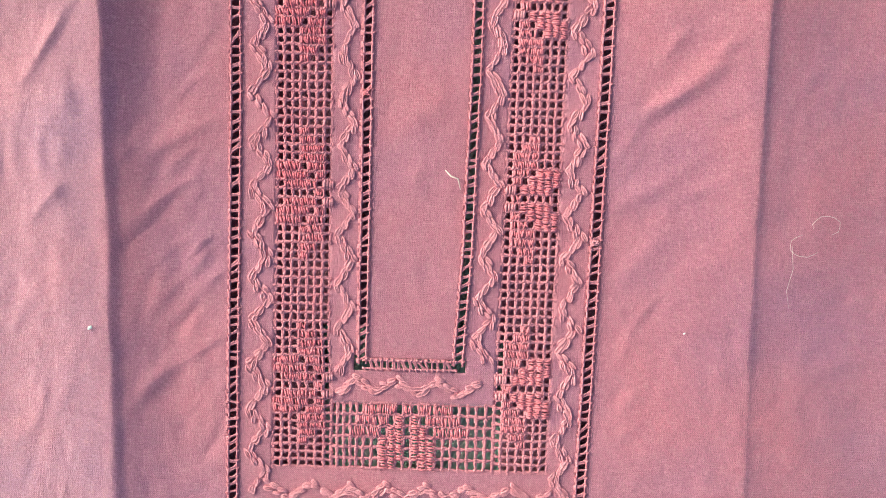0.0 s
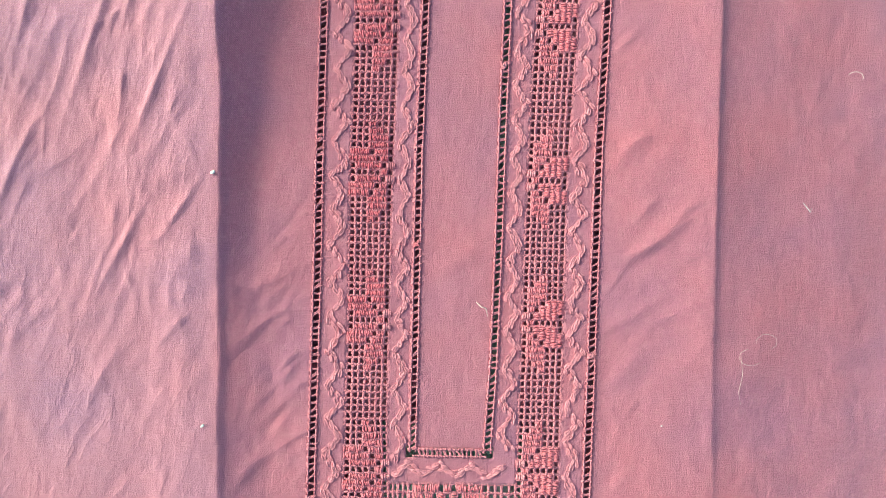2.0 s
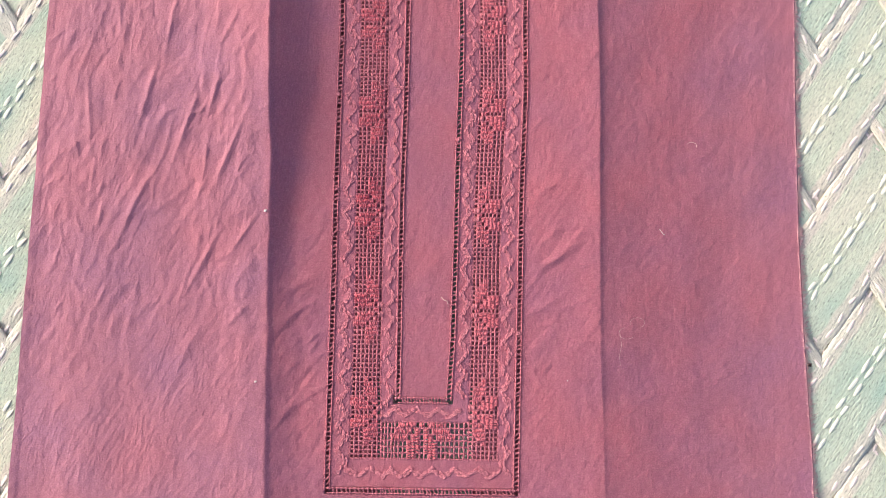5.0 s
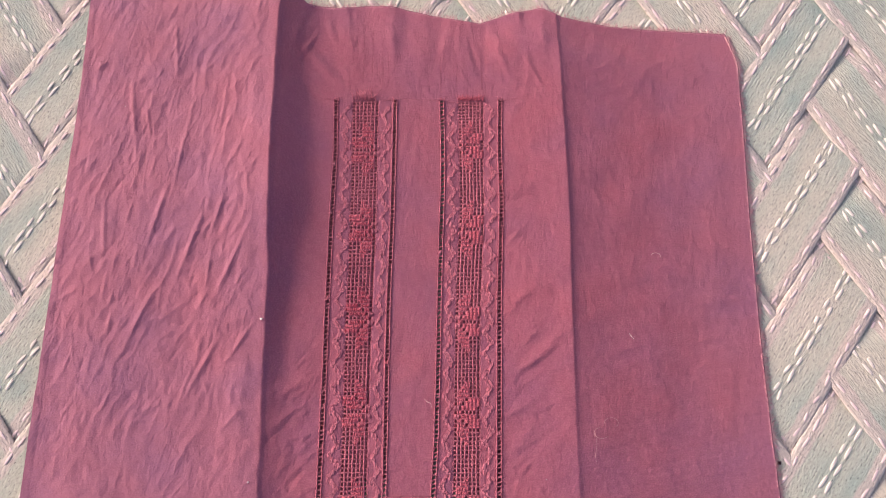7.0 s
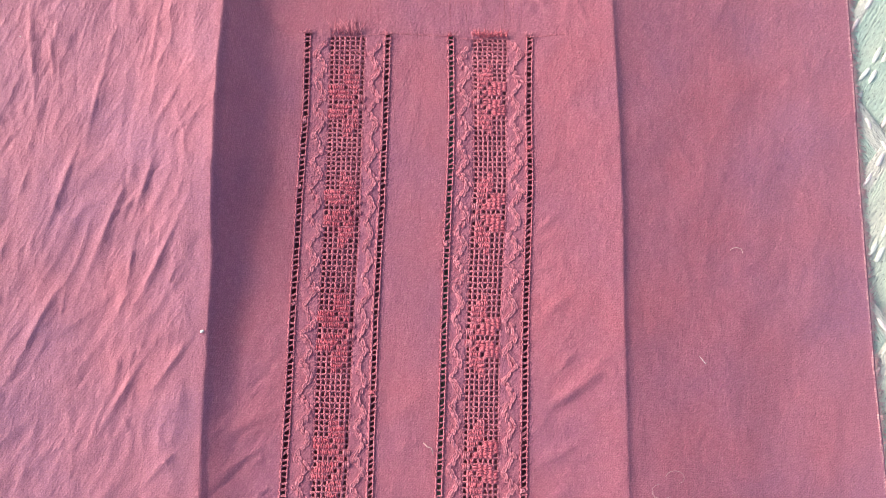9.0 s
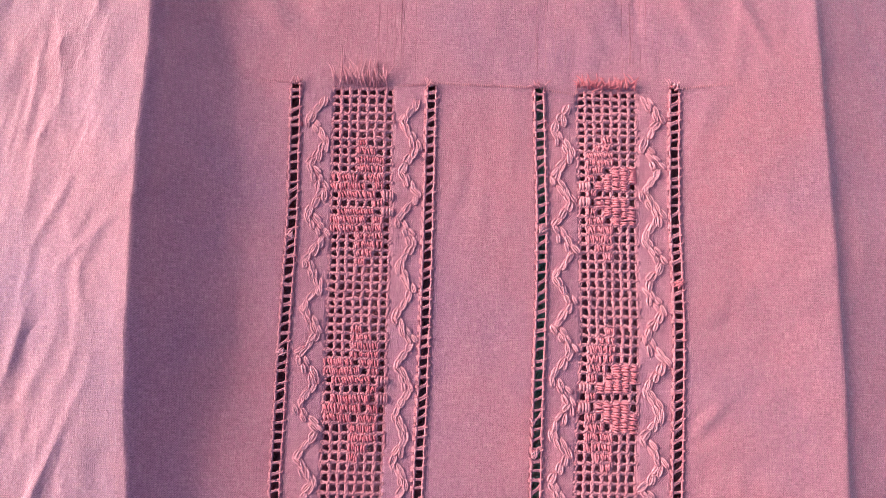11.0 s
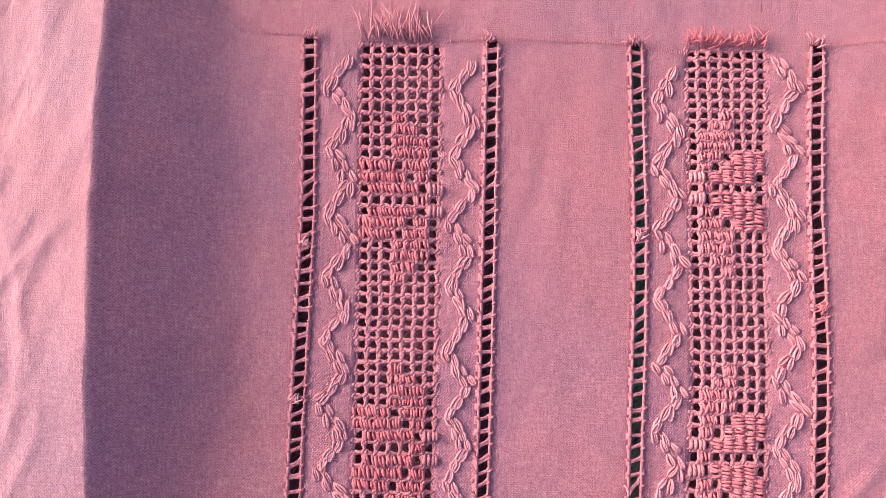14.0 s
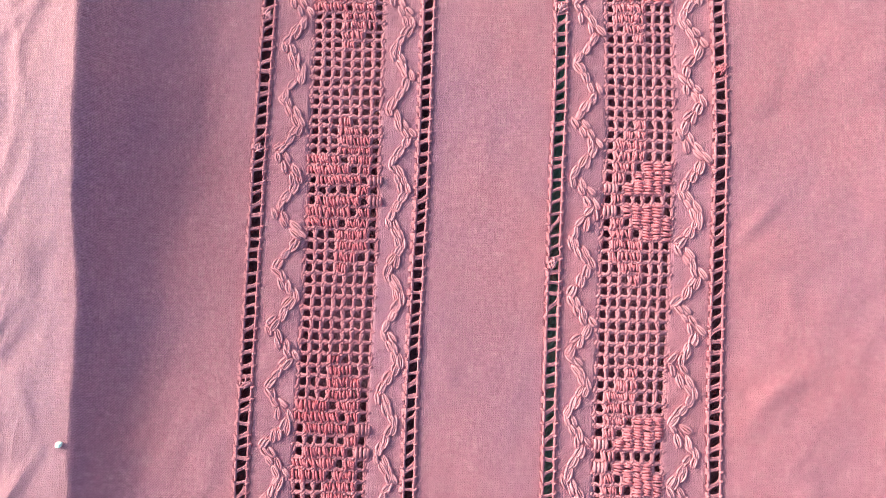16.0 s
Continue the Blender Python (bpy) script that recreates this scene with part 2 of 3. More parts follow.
# ---- the cloth: plan and relief ----
# the eight long lines of the drawn work, as x along y
LINES = [
    (-0.0620, [(-0.34, -0.0662), (-0.26, -0.0652), (-0.20, -0.0642), (-0.155, -0.0640), (-0.095, -0.0630), (-0.07, -0.0622), (-0.042, -0.0615), (0, -0.0622)]),
    (-0.0485, [(-0.33, -0.0508), (-0.28, -0.0500), (-0.233, -0.0492), (-0.17, -0.0496), (-0.117, -0.0485), (-0.05, -0.0483), (0, -0.0490)]),
    (-0.0315, [(-0.31, -0.0312), (-0.28, -0.0325), (-0.17, -0.0318), (-0.116, -0.0304), (0, -0.0303)]),
    (-0.0170, [(-0.29, -0.0200), (-0.20, -0.0198), (-0.154, -0.0196), (-0.124, -0.0188), (-0.093, -0.0180), (-0.04, -0.0175), (0, -0.0173)]),
    (0.0180, [(-0.29, 0.0138), (-0.25, 0.0160), (-0.19, 0.0172), (-0.153, 0.0175), (-0.095, 0.0185), (-0.069, 0.0194), (-0.041, 0.0194), (0, 0.0182)]),
    (0.0315, [(-0.31, 0.0280), (-0.28, 0.0285), (-0.232, 0.0290), (-0.168, 0.0297), (-0.115, 0.0312), (-0.082, 0.0328), (-0.05, 0.0323), (0, 0.0312)]),
    (0.0490, [(-0.33, 0.0460), (-0.23, 0.0462), (-0.167, 0.0464), (-0.115, 0.0486), (-0.08, 0.0498), (-0.048, 0.0490), (0, 0.0495)]),
    (0.0625, [(-0.34, 0.0590), (-0.26, 0.0600), (-0.20, 0.0605), (-0.152, 0.0608), (-0.107, 0.0622), (-0.08, 0.0629), (-0.041, 0.0619), (0, 0.0624)]),
]
LEFT_EDGE = [(-0.8, -0.290), (-0.34, -0.277), (-0.29, -0.2745), (-0.2, -0.2695), (-0.1, -0.2645), (0, -0.2595), (0.08, -0.2570)]
RIGHT_EDGE = [(-0.8, 0.275), (-0.33, 0.260), (-0.25, 0.2545), (-0.18, 0.2510), (-0.09, 0.2490), (-0.02, 0.2485), (0.033, 0.2475), (0.0404, 0.2470), (0.08, 0.2390)]
LEFT_FOLD = [(-0.8, -0.107), (-0.32, -0.1070), (-0.27, -0.1078), (-0.22, -0.1072), (-0.18, -0.1068), (-0.13, -0.1060), (-0.08, -0.1078), (-0.03, -0.1084), (0.03, -0.1077), (0.08, -0.1066)]
RIGHT_FOLD = [(-0.8, 0.126), (-0.34, 0.1180), (-0.30, 0.1165), (-0.25, 0.1147), (-0.20, 0.1138), (-0.15, 0.1131), (-0.10, 0.1131), (-0.05, 0.1119), (0, 0.1098), (0.08, 0.1060)]
TOP_EDGE = [(-0.30, 0.115), (-0.11, 0.098), (-0.087, 0.081), (-0.063, 0.078), (-0.041, 0.080), (-0.019, 0.079), (0.008, 0.072),
            (0.047, 0.065), (0.071, 0.073), (0.095, 0.077), (0.112, 0.070), (0.147, 0.064), (0.199, 0.061), (0.236, 0.059), (0.30, 0.058)]


def left_fold(y):
    return lerp_table(y, LEFT_FOLD) + 0.0009 * noise.noise(Vector((y * 42, 2.2, 0.7))) + 0.0004 * noise.noise(Vector((y * 130, 4.2, 0.7)))


def plan(u, v):
    """Cloth coordinates, in which the threads run straight, to the place in plan."""
    us = [-0.270, -0.105] + [l[0] for l in LINES] + [0.112, 0.250]
    xs = [lerp_table(v, LEFT_EDGE), left_fold(v)] + [lerp_table(v, l[1]) for l in LINES] + \
         [lerp_table(v, RIGHT_FOLD), lerp_table(v, RIGHT_EDGE)]
    x = float(np.interp(u, us, xs))
    y = v
    if v > 0.03:
        y = 0.03 + (v - 0.03) / 0.05 * (lerp_table(x, TOP_EDGE) - 0.03)
    return x, y


RIDGE = [(-0.8, 0.004), (-0.27, 0.0046), (-0.22, 0.0054), (-0.1765, 0.0068), (-0.145, 0.0088), (-0.11, 0.0128), (-0.077, 0.0166), (-0.03, 0.0156), (0.015, 0.0118), (0.06, 0.0112), (0.12, 0.0112)]
RIGHT_RIDGE = [(-0.8, 0.0012), (-0.31, 0.0016), (-0.25, 0.0020), (-0.20, 0.0030), (-0.15, 0.0040), (-0.10, 0.0044), (-0.04, 0.0042), (0.03, 0.0036), (0.08, 0.0034)]
DROP = [(-0.8, 0.030), (-0.26, 0.026), (-0.22, 0.018), (-0.18, 0.015), (-0.145, 0.018), (-0.11, 0.026), (-0.08, 0.035), (-0.03, 0.034), (0.015, 0.027), (0.12, 0.026)]
# single creases: (x, y, direction in degrees, half length, half width, height)
CREASES = [
    (0.085, -0.196, 28, 0.016, 0.0022, 0.0012), (0.094, -0.188, 24, 0.013, 0.0020, 0.0009), (0.078, -0.150, 40, 0.012, 0.0030, 0.0007),
    (-0.082, -0.262, 42, 0.020, 0.0018, 0.0006), (-0.090, -0.236, 38, 0.018, 0.0017, 0.0006), (-0.078, -0.290, 35, 0.016, 0.0018, 0.0006),
    (-0.093, -0.300, 50, 0.015, 0.0024, 0.0009), (-0.085, -0.215, 30, 0.016, 0.0028, 0.0009), (-0.075, 0.030, 130, 0.022, 0.0035, 0.0016),
    (-0.080, 0.010, 120, 0.016, 0.0030, 0.0010), (-0.078, 0.004, 128, 0.026, 0.0050, -0.0016), (-0.085, 0.045, 60, 0.012, 0.0018, 0.0012), (0.100, -0.180, 30, 0.012, 0.0020, 0.0007), (0.075, -0.255, 20, 0.010, 0.0030, 0.0005),
    (-0.068, 0.060, 105, 0.016, 0.0030, 0.0012), (0.020, 0.045, 75, 0.020, 0.0040, 0.0010), (0.060, 0.050, 100, 0.018, 0.0040, 0.0010),
    (-0.020, 0.050, 95, 0.020, 0.0040, 0.0012), (0.235, -0.150, 170, 0.008, 0.0015, 0.0008),
    (0.000, -0.205, 35, 0.014, 0.0040, 0.0005), (-0.002, -0.225, 30, 0.010, 0.0030, 0.0004),
    (-0.135, -0.130, 66, 0.030, 0.0016, 0.0011), (-0.165, -0.115, 70, 0.034, 0.0017, 0.0010), (-0.190, -0.090, 74, 0.030, 0.0016, 0.0010),
    (-0.150, -0.200, 62, 0.026, 0.0017, 0.0010), (-0.125, -0.185, 56, 0.016, 0.0015, 0.0009), (-0.175, -0.040, 80, 0.034, 0.0016, 0.0009),
    (-0.215, -0.010, 98, 0.030, 0.0018, 0.0009), (-0.145, 0.000, 84, 0.026, 0.0015, 0.0007), (-0.200, -0.170, 66, 0.034, 0.0018, 0.0010),
    (-0.145, -0.090, 72, 0.020, 0.0014, 0.0009), (-0.230, -0.100, 94, 0.030, 0.0018, 0.0008), (-0.185, 0.040, 95, 0.026, 0.0016, 0.0008),
    (-0.160, -0.260, 64, 0.026, 0.0018, 0.0007), (-0.240, 0.030, 40, 0.010, 0.0014, 0.0008), (-0.130, -0.240, 48, 0.015, 0.0016, 0.0007),
]


crease_rnd = random.Random(5)
for _ in range(200):
    cy = crease_rnd.uniform(-0.36, 0.08)
    CREASES.append((crease_rnd.uniform(-0.262, -0.118), cy, crease_rnd.gauss(72 if cy > -0.22 else 60, 24), crease_rnd.uniform(0.004, 0.017),
                    crease_rnd.uniform(0.0008, 0.0013), crease_rnd.choice((-0.8, 1, 1)) * crease_rnd.uniform(0.0002, 0.0006)))
for _ in range(44):
    CREASES.append((crease_rnd.uniform(-0.100, -0.070), crease_rnd.uniform(-0.32, -0.18), crease_rnd.gauss(45, 14), crease_rnd.uniform(0.006, 0.016),
                    crease_rnd.uniform(0.0009, 0.0016), crease_rnd.choice((-1, 1)) * crease_rnd.uniform(0.0002, 0.0004)))
for _ in range(10):
    CREASES.append((crease_rnd.uniform(0.068, 0.105), crease_rnd.uniform(-0.27, -0.13), crease_rnd.gauss(28, 14), crease_rnd.uniform(0.006, 0.014),
                    crease_rnd.uniform(0.0013, 0.0024), crease_rnd.uniform(0.0002, 0.0005)))

# fine puckers that fan out from the drawn lines
for _ in range(46):
    CREASES.append((-0.0665 - crease_rnd.uniform(0.002, 0.016), crease_rnd.uniform(-0.34, -0.16), crease_rnd.gauss(38, 14), crease_rnd.uniform(0.004, 0.010),
                    crease_rnd.uniform(0.0008, 0.0014), crease_rnd.choice((-1, 1, 1)) * crease_rnd.uniform(0.0002, 0.00042)))
for _ in range(40):
    CREASES.append((0.0655 + crease_rnd.uniform(0.002, 0.018), crease_rnd.uniform(-0.33, -0.10), crease_rnd.gauss(32, 14), crease_rnd.uniform(0.004, 0.010),
                    crease_rnd.uniform(0.0008, 0.0014), crease_rnd.choice((-1, 1, 1)) * crease_rnd.uniform(0.0002, 0.0004)))
# soft folds above the drawn work, and puckers beside the ends of the lines
for _ in range(22):
    CREASES.append((crease_rnd.uniform(-0.10, 0.10), crease_rnd.uniform(0.02, 0.075), crease_rnd.gauss(95, 16), crease_rnd.uniform(0.006, 0.018),
                    crease_rnd.uniform(0.0012, 0.0030), crease_rnd.choice((-1, 1)) * crease_rnd.uniform(0.0003, 0.0007)))

CLOTH_FLOOR = -0.0076


def relief(x, y):
    """The height of the cloth over its flat middle."""
    xf, xr = left_fold(y), lerp_table(y, RIGHT_FOLD)
    h, w = lerp_table(y, RIDGE), lerp_table(y, DROP)
    xe, hr = lerp_table(y, RIGHT_EDGE), lerp_table(y, RIGHT_RIDGE)
    z = 0.0
    if x < xf:
        t = max(0.0, (x + 0.272) / (xf + 0.272))
        z += h * (0.55 * t + 0.45 * t ** 3) - 0.0015 * math.sin(math.pi * min(1.0, t * t)) * min(1.0, h / 0.012)
    else:
        t = (x - xf) / w
        z += (h - 0.0012) * (1 - sstep(-0.35, 1.0, t)) / (1 - sstep(-0.35, 1.0, 0.0)) if t < 1 else 0.0
        z += 0.0012 * (1 - sstep(0.0, 0.0035, x - xf))
    if x < xr:
        z += hr * max(0.0, 1 - (xr - x) / 0.075) ** 1.7
    else:
        t = (x - xr) / (xe - xr)
        z += hr * 0.3 * math.exp(-(x - xr) / 0.0014) + (0.7 * hr + 0.0078) * max(0.0, 1 - t) ** 1.5 - 0.0078
    left = sstep(-0.112, -0.125, x)
    z += 0.0008 * noise.noise(Vector((x * 38, y * 30, 21.0))) * (1 - 0.5 * sstep(0.066, 0.055, abs(x)))
    wobble = noise.noise(Vector((x * 14, y * 9, 1.3)))
    z += 0.0009 * wobble * (1 - 0.6 * sstep(0.07, 0.055, abs(x)))
    if left > 0:
        lean = x * math.sin(radians(68)) - y * math.cos(radians(68))
        along = x * math.cos(radians(68)) + y * math.sin(radians(68))
        bent = 1.2 * noise.noise(Vector((x * 22, y * 22, 5)))
        fold = (1 - abs(noise.noise(Vector((lean * 55 + bent, along * 10, 2.0))))) ** 3
        fold2 = (1 - abs(noise.noise(Vector((lean * 120 + bent, along * 26, 7.0))))) ** 3
        fold3 = (1 - abs(noise.noise(Vector((x * 95 + bent, y * 60, 4.0))))) ** 3
        calm = 0.35 + 0.65 * sstep(-0.30, -0.20, y)
        z += calm * left * (0.0005 * fold + 0.0004 * fold2 + 0.0004 * fold3)
        z += left * 0.0004 * noise.noise(Vector((lean * 26 + bent, along * 7, 15.0))) * (0.7 + 0.5 * noise.noise(Vector((x * 12, y * 12, 8.0))))
    top = sstep(0.0, 0.05, y) * sstep(0.13, 0.10, abs(x))
    z += top * 0.0013 * noise.noise(Vector((x * 60, y * 12, 3.0)))
    z += 0.00022 * noise.noise(Vector((x * 160, y * 120, 9.0)))
    z += 0.00030 * (1 - abs(noise.noise(Vector((x * 45, y * 70, 12.0))))) ** 4 * sstep(0.064, 0.075, abs(x))
    z -= 0.0025 * sstep(-0.225, -0.272, x) + 0.0030 * sstep(0.035, 0.0, lerp_table(x, TOP_EDGE) - y)
    for cx, cy, deg, hl, hw, ht in CREASES:
        dx, dy = x - cx, y - cy
        if abs(dx) < 2.2 * hl and abs(dy) < 2.2 * hl:
            c, s = math.cos(radians(deg)), math.sin(radians(deg))
            a, b = (dx * c + dy * s) / hl, (-dx * s + dy * c) / hw
            if abs(a) < 2 and abs(b) < 4:
                z += (0.5 + 0.6 * sstep(-0.30, -0.20, y) if cx < -0.11 else 1.0) * ht * math.exp(-a * a * 1.5 - b * b)
    over = z - CLOTH_FLOOR                      # the bed carries the cloth
    return CLOTH_FLOOR + 0.5 * (over + math.sqrt(over * over + 1e-6))


def on_cloth(u, v, lift=0.0):
    x, y = plan(u, v)
    return Vector((x, y, relief(x, y) + lift))


HEM = 0.0014                       # half the width of a hemstitched ladder
MESH_TOP, MESH_LOW = -0.0008, -0.3312
BAND_TOP = -0.3068
INNER_LOW, OUTER_LOW = -0.2925, -0.3525
OPEN = [  # openings of the drawn work, in cloth coordinates: u0, u1, v0, v1
    (-0.0620 - HEM, -0.0620 + HEM, OUTER_LOW - 0.0022, 0.0005), (0.0625 - HEM, 0.0625 + HEM, OUTER_LOW - 0.0022, 0.0005),
    (-0.0170 - HEM, -0.0170 + HEM, INNER_LOW - 0.0022, 0.0005), (0.0180 - HEM, 0.0180 + HEM, INNER_LOW - 0.0022, 0.0005),
    (-0.0170 + HEM, 0.0180 - HEM, INNER_LOW - 0.0022, INNER_LOW + 0.0022),
    (-0.0620 + HEM, 0.0625 - HEM, OUTER_LOW - 0.0022, OUTER_LOW + 0.0022),
    (-0.0492, -0.0308, MESH_LOW, MESH_TOP), (0.0308, 0.0497, MESH_LOW, MESH_TOP), (-0.0308, 0.0308, MESH_LOW, BAND_TOP),
    (-0.0207, -0.0170 + HEM, INNER_LOW - 0.0024, INNER_LOW + 0.0030), (0.0180 - HEM, 0.0205, INNER_LOW - 0.0024, INNER_LOW + 0.0030),
]


def grid_lines(fixed, low, high, step):
    marks = sorted(set([low, high] + [f for f in fixed if low < f < high]))
    out = []
    for a, b in zip(marks, marks[1:]):
        n = max(1, math.ceil((b - a) / step - 1e-6))
        out += [a + (b - a) * i / n for i in range(n)]
    return out + [high]


us = grid_lines([], -0.270, -0.105, 0.0009)[:-1] + grid_lines([o[0] for o in OPEN] + [o[1] for o in OPEN] + [0.1108, 0.112, 0.1128, 0.1138], -0.105, 0.250, 0.0013)
vs = grid_lines([], -0.50, -0.40, 0.008)[:-1] + grid_lines([o[2] for o in OPEN] + [o[3] for o in OPEN] + [0.03], -0.40, 0.080, 0.0014)
verts = [on_cloth(u, v) for v in vs for u in us]
faces = []
for j in range(len(vs) - 1):
    for i in range(len(us) - 1):
        cu, cv = (us[i] + us[i + 1]) / 2, (vs[j] + vs[j + 1]) / 2
        if not any(o[0] < cu < o[1] and o[2] < cv < o[3] for o in OPEN):
            k = j * len(us) + i
            faces.append((k, k + 1, k + 1 + len(us), k + len(us)))
cloth = tagged(new("embroidered_cloth", smooth_mesh("embroidered_cloth", verts, faces, CLOTH)),
               "creased rose cotton cloth with drawn-thread embroidery on a tape bed", "cloth")
thick = cloth.modifiers.new("thickness", "SOLIDIFY")
thick.thickness, thick.offset = 0.0004, -1.0


# added sheet of the same cotton, which tints the shaded openwork holes maroon
bv, bf = [], []
for u0, u1, v0, v1 in ((-0.074, -0.012, -0.280, 0.030), (-0.074, -0.034, -0.370, -0.280), (0.034, 0.072, -0.370, -0.284), (0.027, 0.072, -0.284, 0.030)):
    nu, nv, first = int((u1 - u0) / 0.004) + 1, int((v1 - v0) / 0.005) + 1, len(bv)
    for j in range(nv + 1):
        for i in range(nu + 1):
            q = on_cloth(u0 + (u1 - u0) * i / nu, v0 + (v1 - v0) * j / nv)
            bv.append((q.x, q.y, q.z - 0.0056 + 0.0004 * noise.noise(Vector((q.x * 90, q.y * 90, 6.0)))))
    for j in range(nv):
        for i in range(nu):
            k = first + j * (nu + 1) + i
            bf.append((k, k + 1, k + nu + 2, k + nu + 1))
under = part("added_backing", smooth_mesh("added_backing", bv, bf, CLOTH), cloth, "added rose cotton sheet that makes the openwork holes look maroon")
thick = under.modifiers.new("thickness", "SOLIDIFY")
thick.thickness, thick.offset = 0.0004, -1.0


# ---- the bed of woven tapes and the ground ----
ground = tagged(new("ground", smooth_mesh("ground", [(-400, -400, -0.03), (400, -400, -0.03), (400, 400, -0.03), (-400, 400, -0.03)], [(0, 1, 2, 3)], EARTH)),
                "plain brown packed earth under the bed", "ground", kind="structure")
bed = tagged(new("tape_bed"), "bed surface woven of grey-green cotton tapes with pale stitched rows", "bed")
RISE = [-0.57, -0.51, -0.45, -0.39, -0.33, -0.271, -0.215, -0.157, -0.094, -0.035, 0.022, 0.080, 0.137, 0.195, 0.248, 0.307, 0.367, 0.427, 0.487, 0.547]
FALL = [0.549, 0.489, 0.429, 0.369, 0.309, 0.247, 0.1925, 0.130, 0.075, 0.020, -0.035, -0.090, -0.145, -0.197, -0.259, -0.326, -0.380, -0.44, -0.50, -0.56]
TILT = radians(56)
BED_Z = -0.0105
NR, NF = Vector((math.sin(TILT), -math.cos(TILT))), Vector((math.sin(TILT), math.cos(TILT)))
DET = NR.x * NF.y - NR.y * NF.x


def crossing(n, m):
    """The place at which the lines n (rising tapes) and m (falling tapes) cross."""
    return Vector(((n * NF.y - m * NR.y) / DET, (NR.x * m - NF.x * n) / DET))


def tape(rising, k):
    lines, other = (RISE, FALL) if rising else (FALL, RISE)
    a, b = lines[k], lines[k + 1]
    mid, half = (a + b) / 2, abs(b - a) / 2 + 0.0006
    place = (lambda q: crossing(mid, q)) if rising else (lambda q: crossing(q, mid))
    # heights over the crossings
    qs, zs = [], []
    for j in range(len(other) - 1):
        lower, upper = sorted((other[j], other[j + 1]))
        i_r, j_f = (k, j) if rising else (j, k)
        over = ((j_f - 4 - i_r) % 4) in (3, 0)
        qs.append(((lower + upper) / 2, upper - lower, 0.0014 if over == rising else -0.0014))
    qs.sort()
    lo, hi = qs[0][0] - 0.03, qs[-1][0] + 0.03
    p0, p1 = place(lo), place(hi)
    if p1.x < p0.x:
        p0, p1 = p1, p0
    length = (p1 - p0).length
    turn = math.atan2(p1.y - p0.y, p1.x - p0.x)
    q_at = lambda s: (lo + (hi - lo) * s / length) if (place(lo) - p0).length < 1e-6 else (hi + (lo - hi) * s / length)

    def height(q):
        c = [t[0] for t in qs]
        f = np.interp(q, c, range(len(c)))
        i = min(int(f), len(c) - 2)
        return qs[i][2] + (qs[i + 1][2] - qs[i][2]) * sstep(0.36, 0.64, f - i)

    rnd = random.Random(k * 2 + rising)
    profile = [(-1, -0.0008), (-0.985, 0.0000), (-0.93, 0.0005), (-0.72, 0.0003), (-0.3, 0.0004), (0, 0.0003), (0.3, 0.0004), (0.72, 0.0003), (0.93, 0.0005), (0.985, 0.0000), (1, -0.0008)]
    n = int(length / 0.006)
    tv, tf = [], []
    for i in range(n + 1):
        s = length * i / n
        z = height(q_at(s))
        sway = 0.0007 * noise.noise(Vector((s * 18, k * 3.1, rising * 7.7)))
        for w, dz in profile:
            tv.append((s, w * half + sway, z + dz + 0.0003 * noise.noise(Vector((s * 60, w * 2, k)))))
    m = len(profile)
    for i in range(n):
        for c in range(m - 1):
            q = i * m + c
            tf.append((q, q + m, q + m + 1, q + 1))
    ob = part("tape", smooth_mesh("tape", tv, tf, TAPE), bed)
    ob.matrix_local = pose(p0.x, p0.y, BED_Z, 0, 0, math.degrees(turn))
    thick = ob.modifiers.new("thickness", "SOLIDIFY")
    thick.thickness, thick.offset = 0.0011, -1.0
    # stitched rows: two ivory ones in the middle, a pink one along each selvedge
    ivory, rose = Soup(), Soup()
    for soup, w, pitch, long, r, shift in ((ivory, -0.0023, 0.0146, 0.0112, 0.00100, 0.0), (ivory, 0.0023, 0.0146, 0.0112, 0.00100, 0.30),
                                           (rose, -half + 0.0050, 0.0148, 0.0100, 0.00085, 0.2), (rose, half - 0.0050, 0.0148, 0.0100, 0.00085, 0.7)):
        s = pitch * shift
        while s + long < length:
            at = p0.lerp(p1, (s + long / 2) / length)
            if not (-0.23 < at.x < 0.215 and -0.5 < at.y < 0.03) and abs(at.x) < 0.46 and -0.5 < at.y < 0.22:
                l = long * rnd.uniform(0.75, 1.12)
                d = rnd.uniform(-0.0006, 0.0006)
                z0, z1 = height(q_at(s)) + 0.00045, height(q_at(s + l)) + 0.00045
                for strand in (-0.5, 0.5):
                    soup.stitch((s + rnd.uniform(0, 0.0012), w + d + strand * r * 0.7, z0), (s + l - rnd.uniform(0, 0.0012), w - d + strand * r * 0.7, z1), r * 0.9, 0.0003, 6, 0.4)
            s += pitch * rnd.uniform(0.94, 1.06)
    for soup, name, mat, lab in ((ivory, "centre_stitching", WHITE, "double row of ivory stitches"), (rose, "edge_stitching", PINK, "pale pink selvedge stitches")):
        if soup.v:
            part(name, soup.mesh(name, mat), ob, lab, "stuff")


for k in range(len(RISE) - 1):
    tape(True, k)
for k in range(len(FALL) - 1):
    tape(False, k)


# ---- drawn-thread embroidery ----
FLOWER = ["...v...", "...vv..", "...vvv.", "...vvv.", "hhh.vv.", "hhhh.v.", ".hhhh.o", ".....v.", ".hhhh.o", "hhhh.v.", "hhh.vv.",
          "...vvv.", "...vvv.", "...vv..", "...v..."]
ROWS_LONG = 112


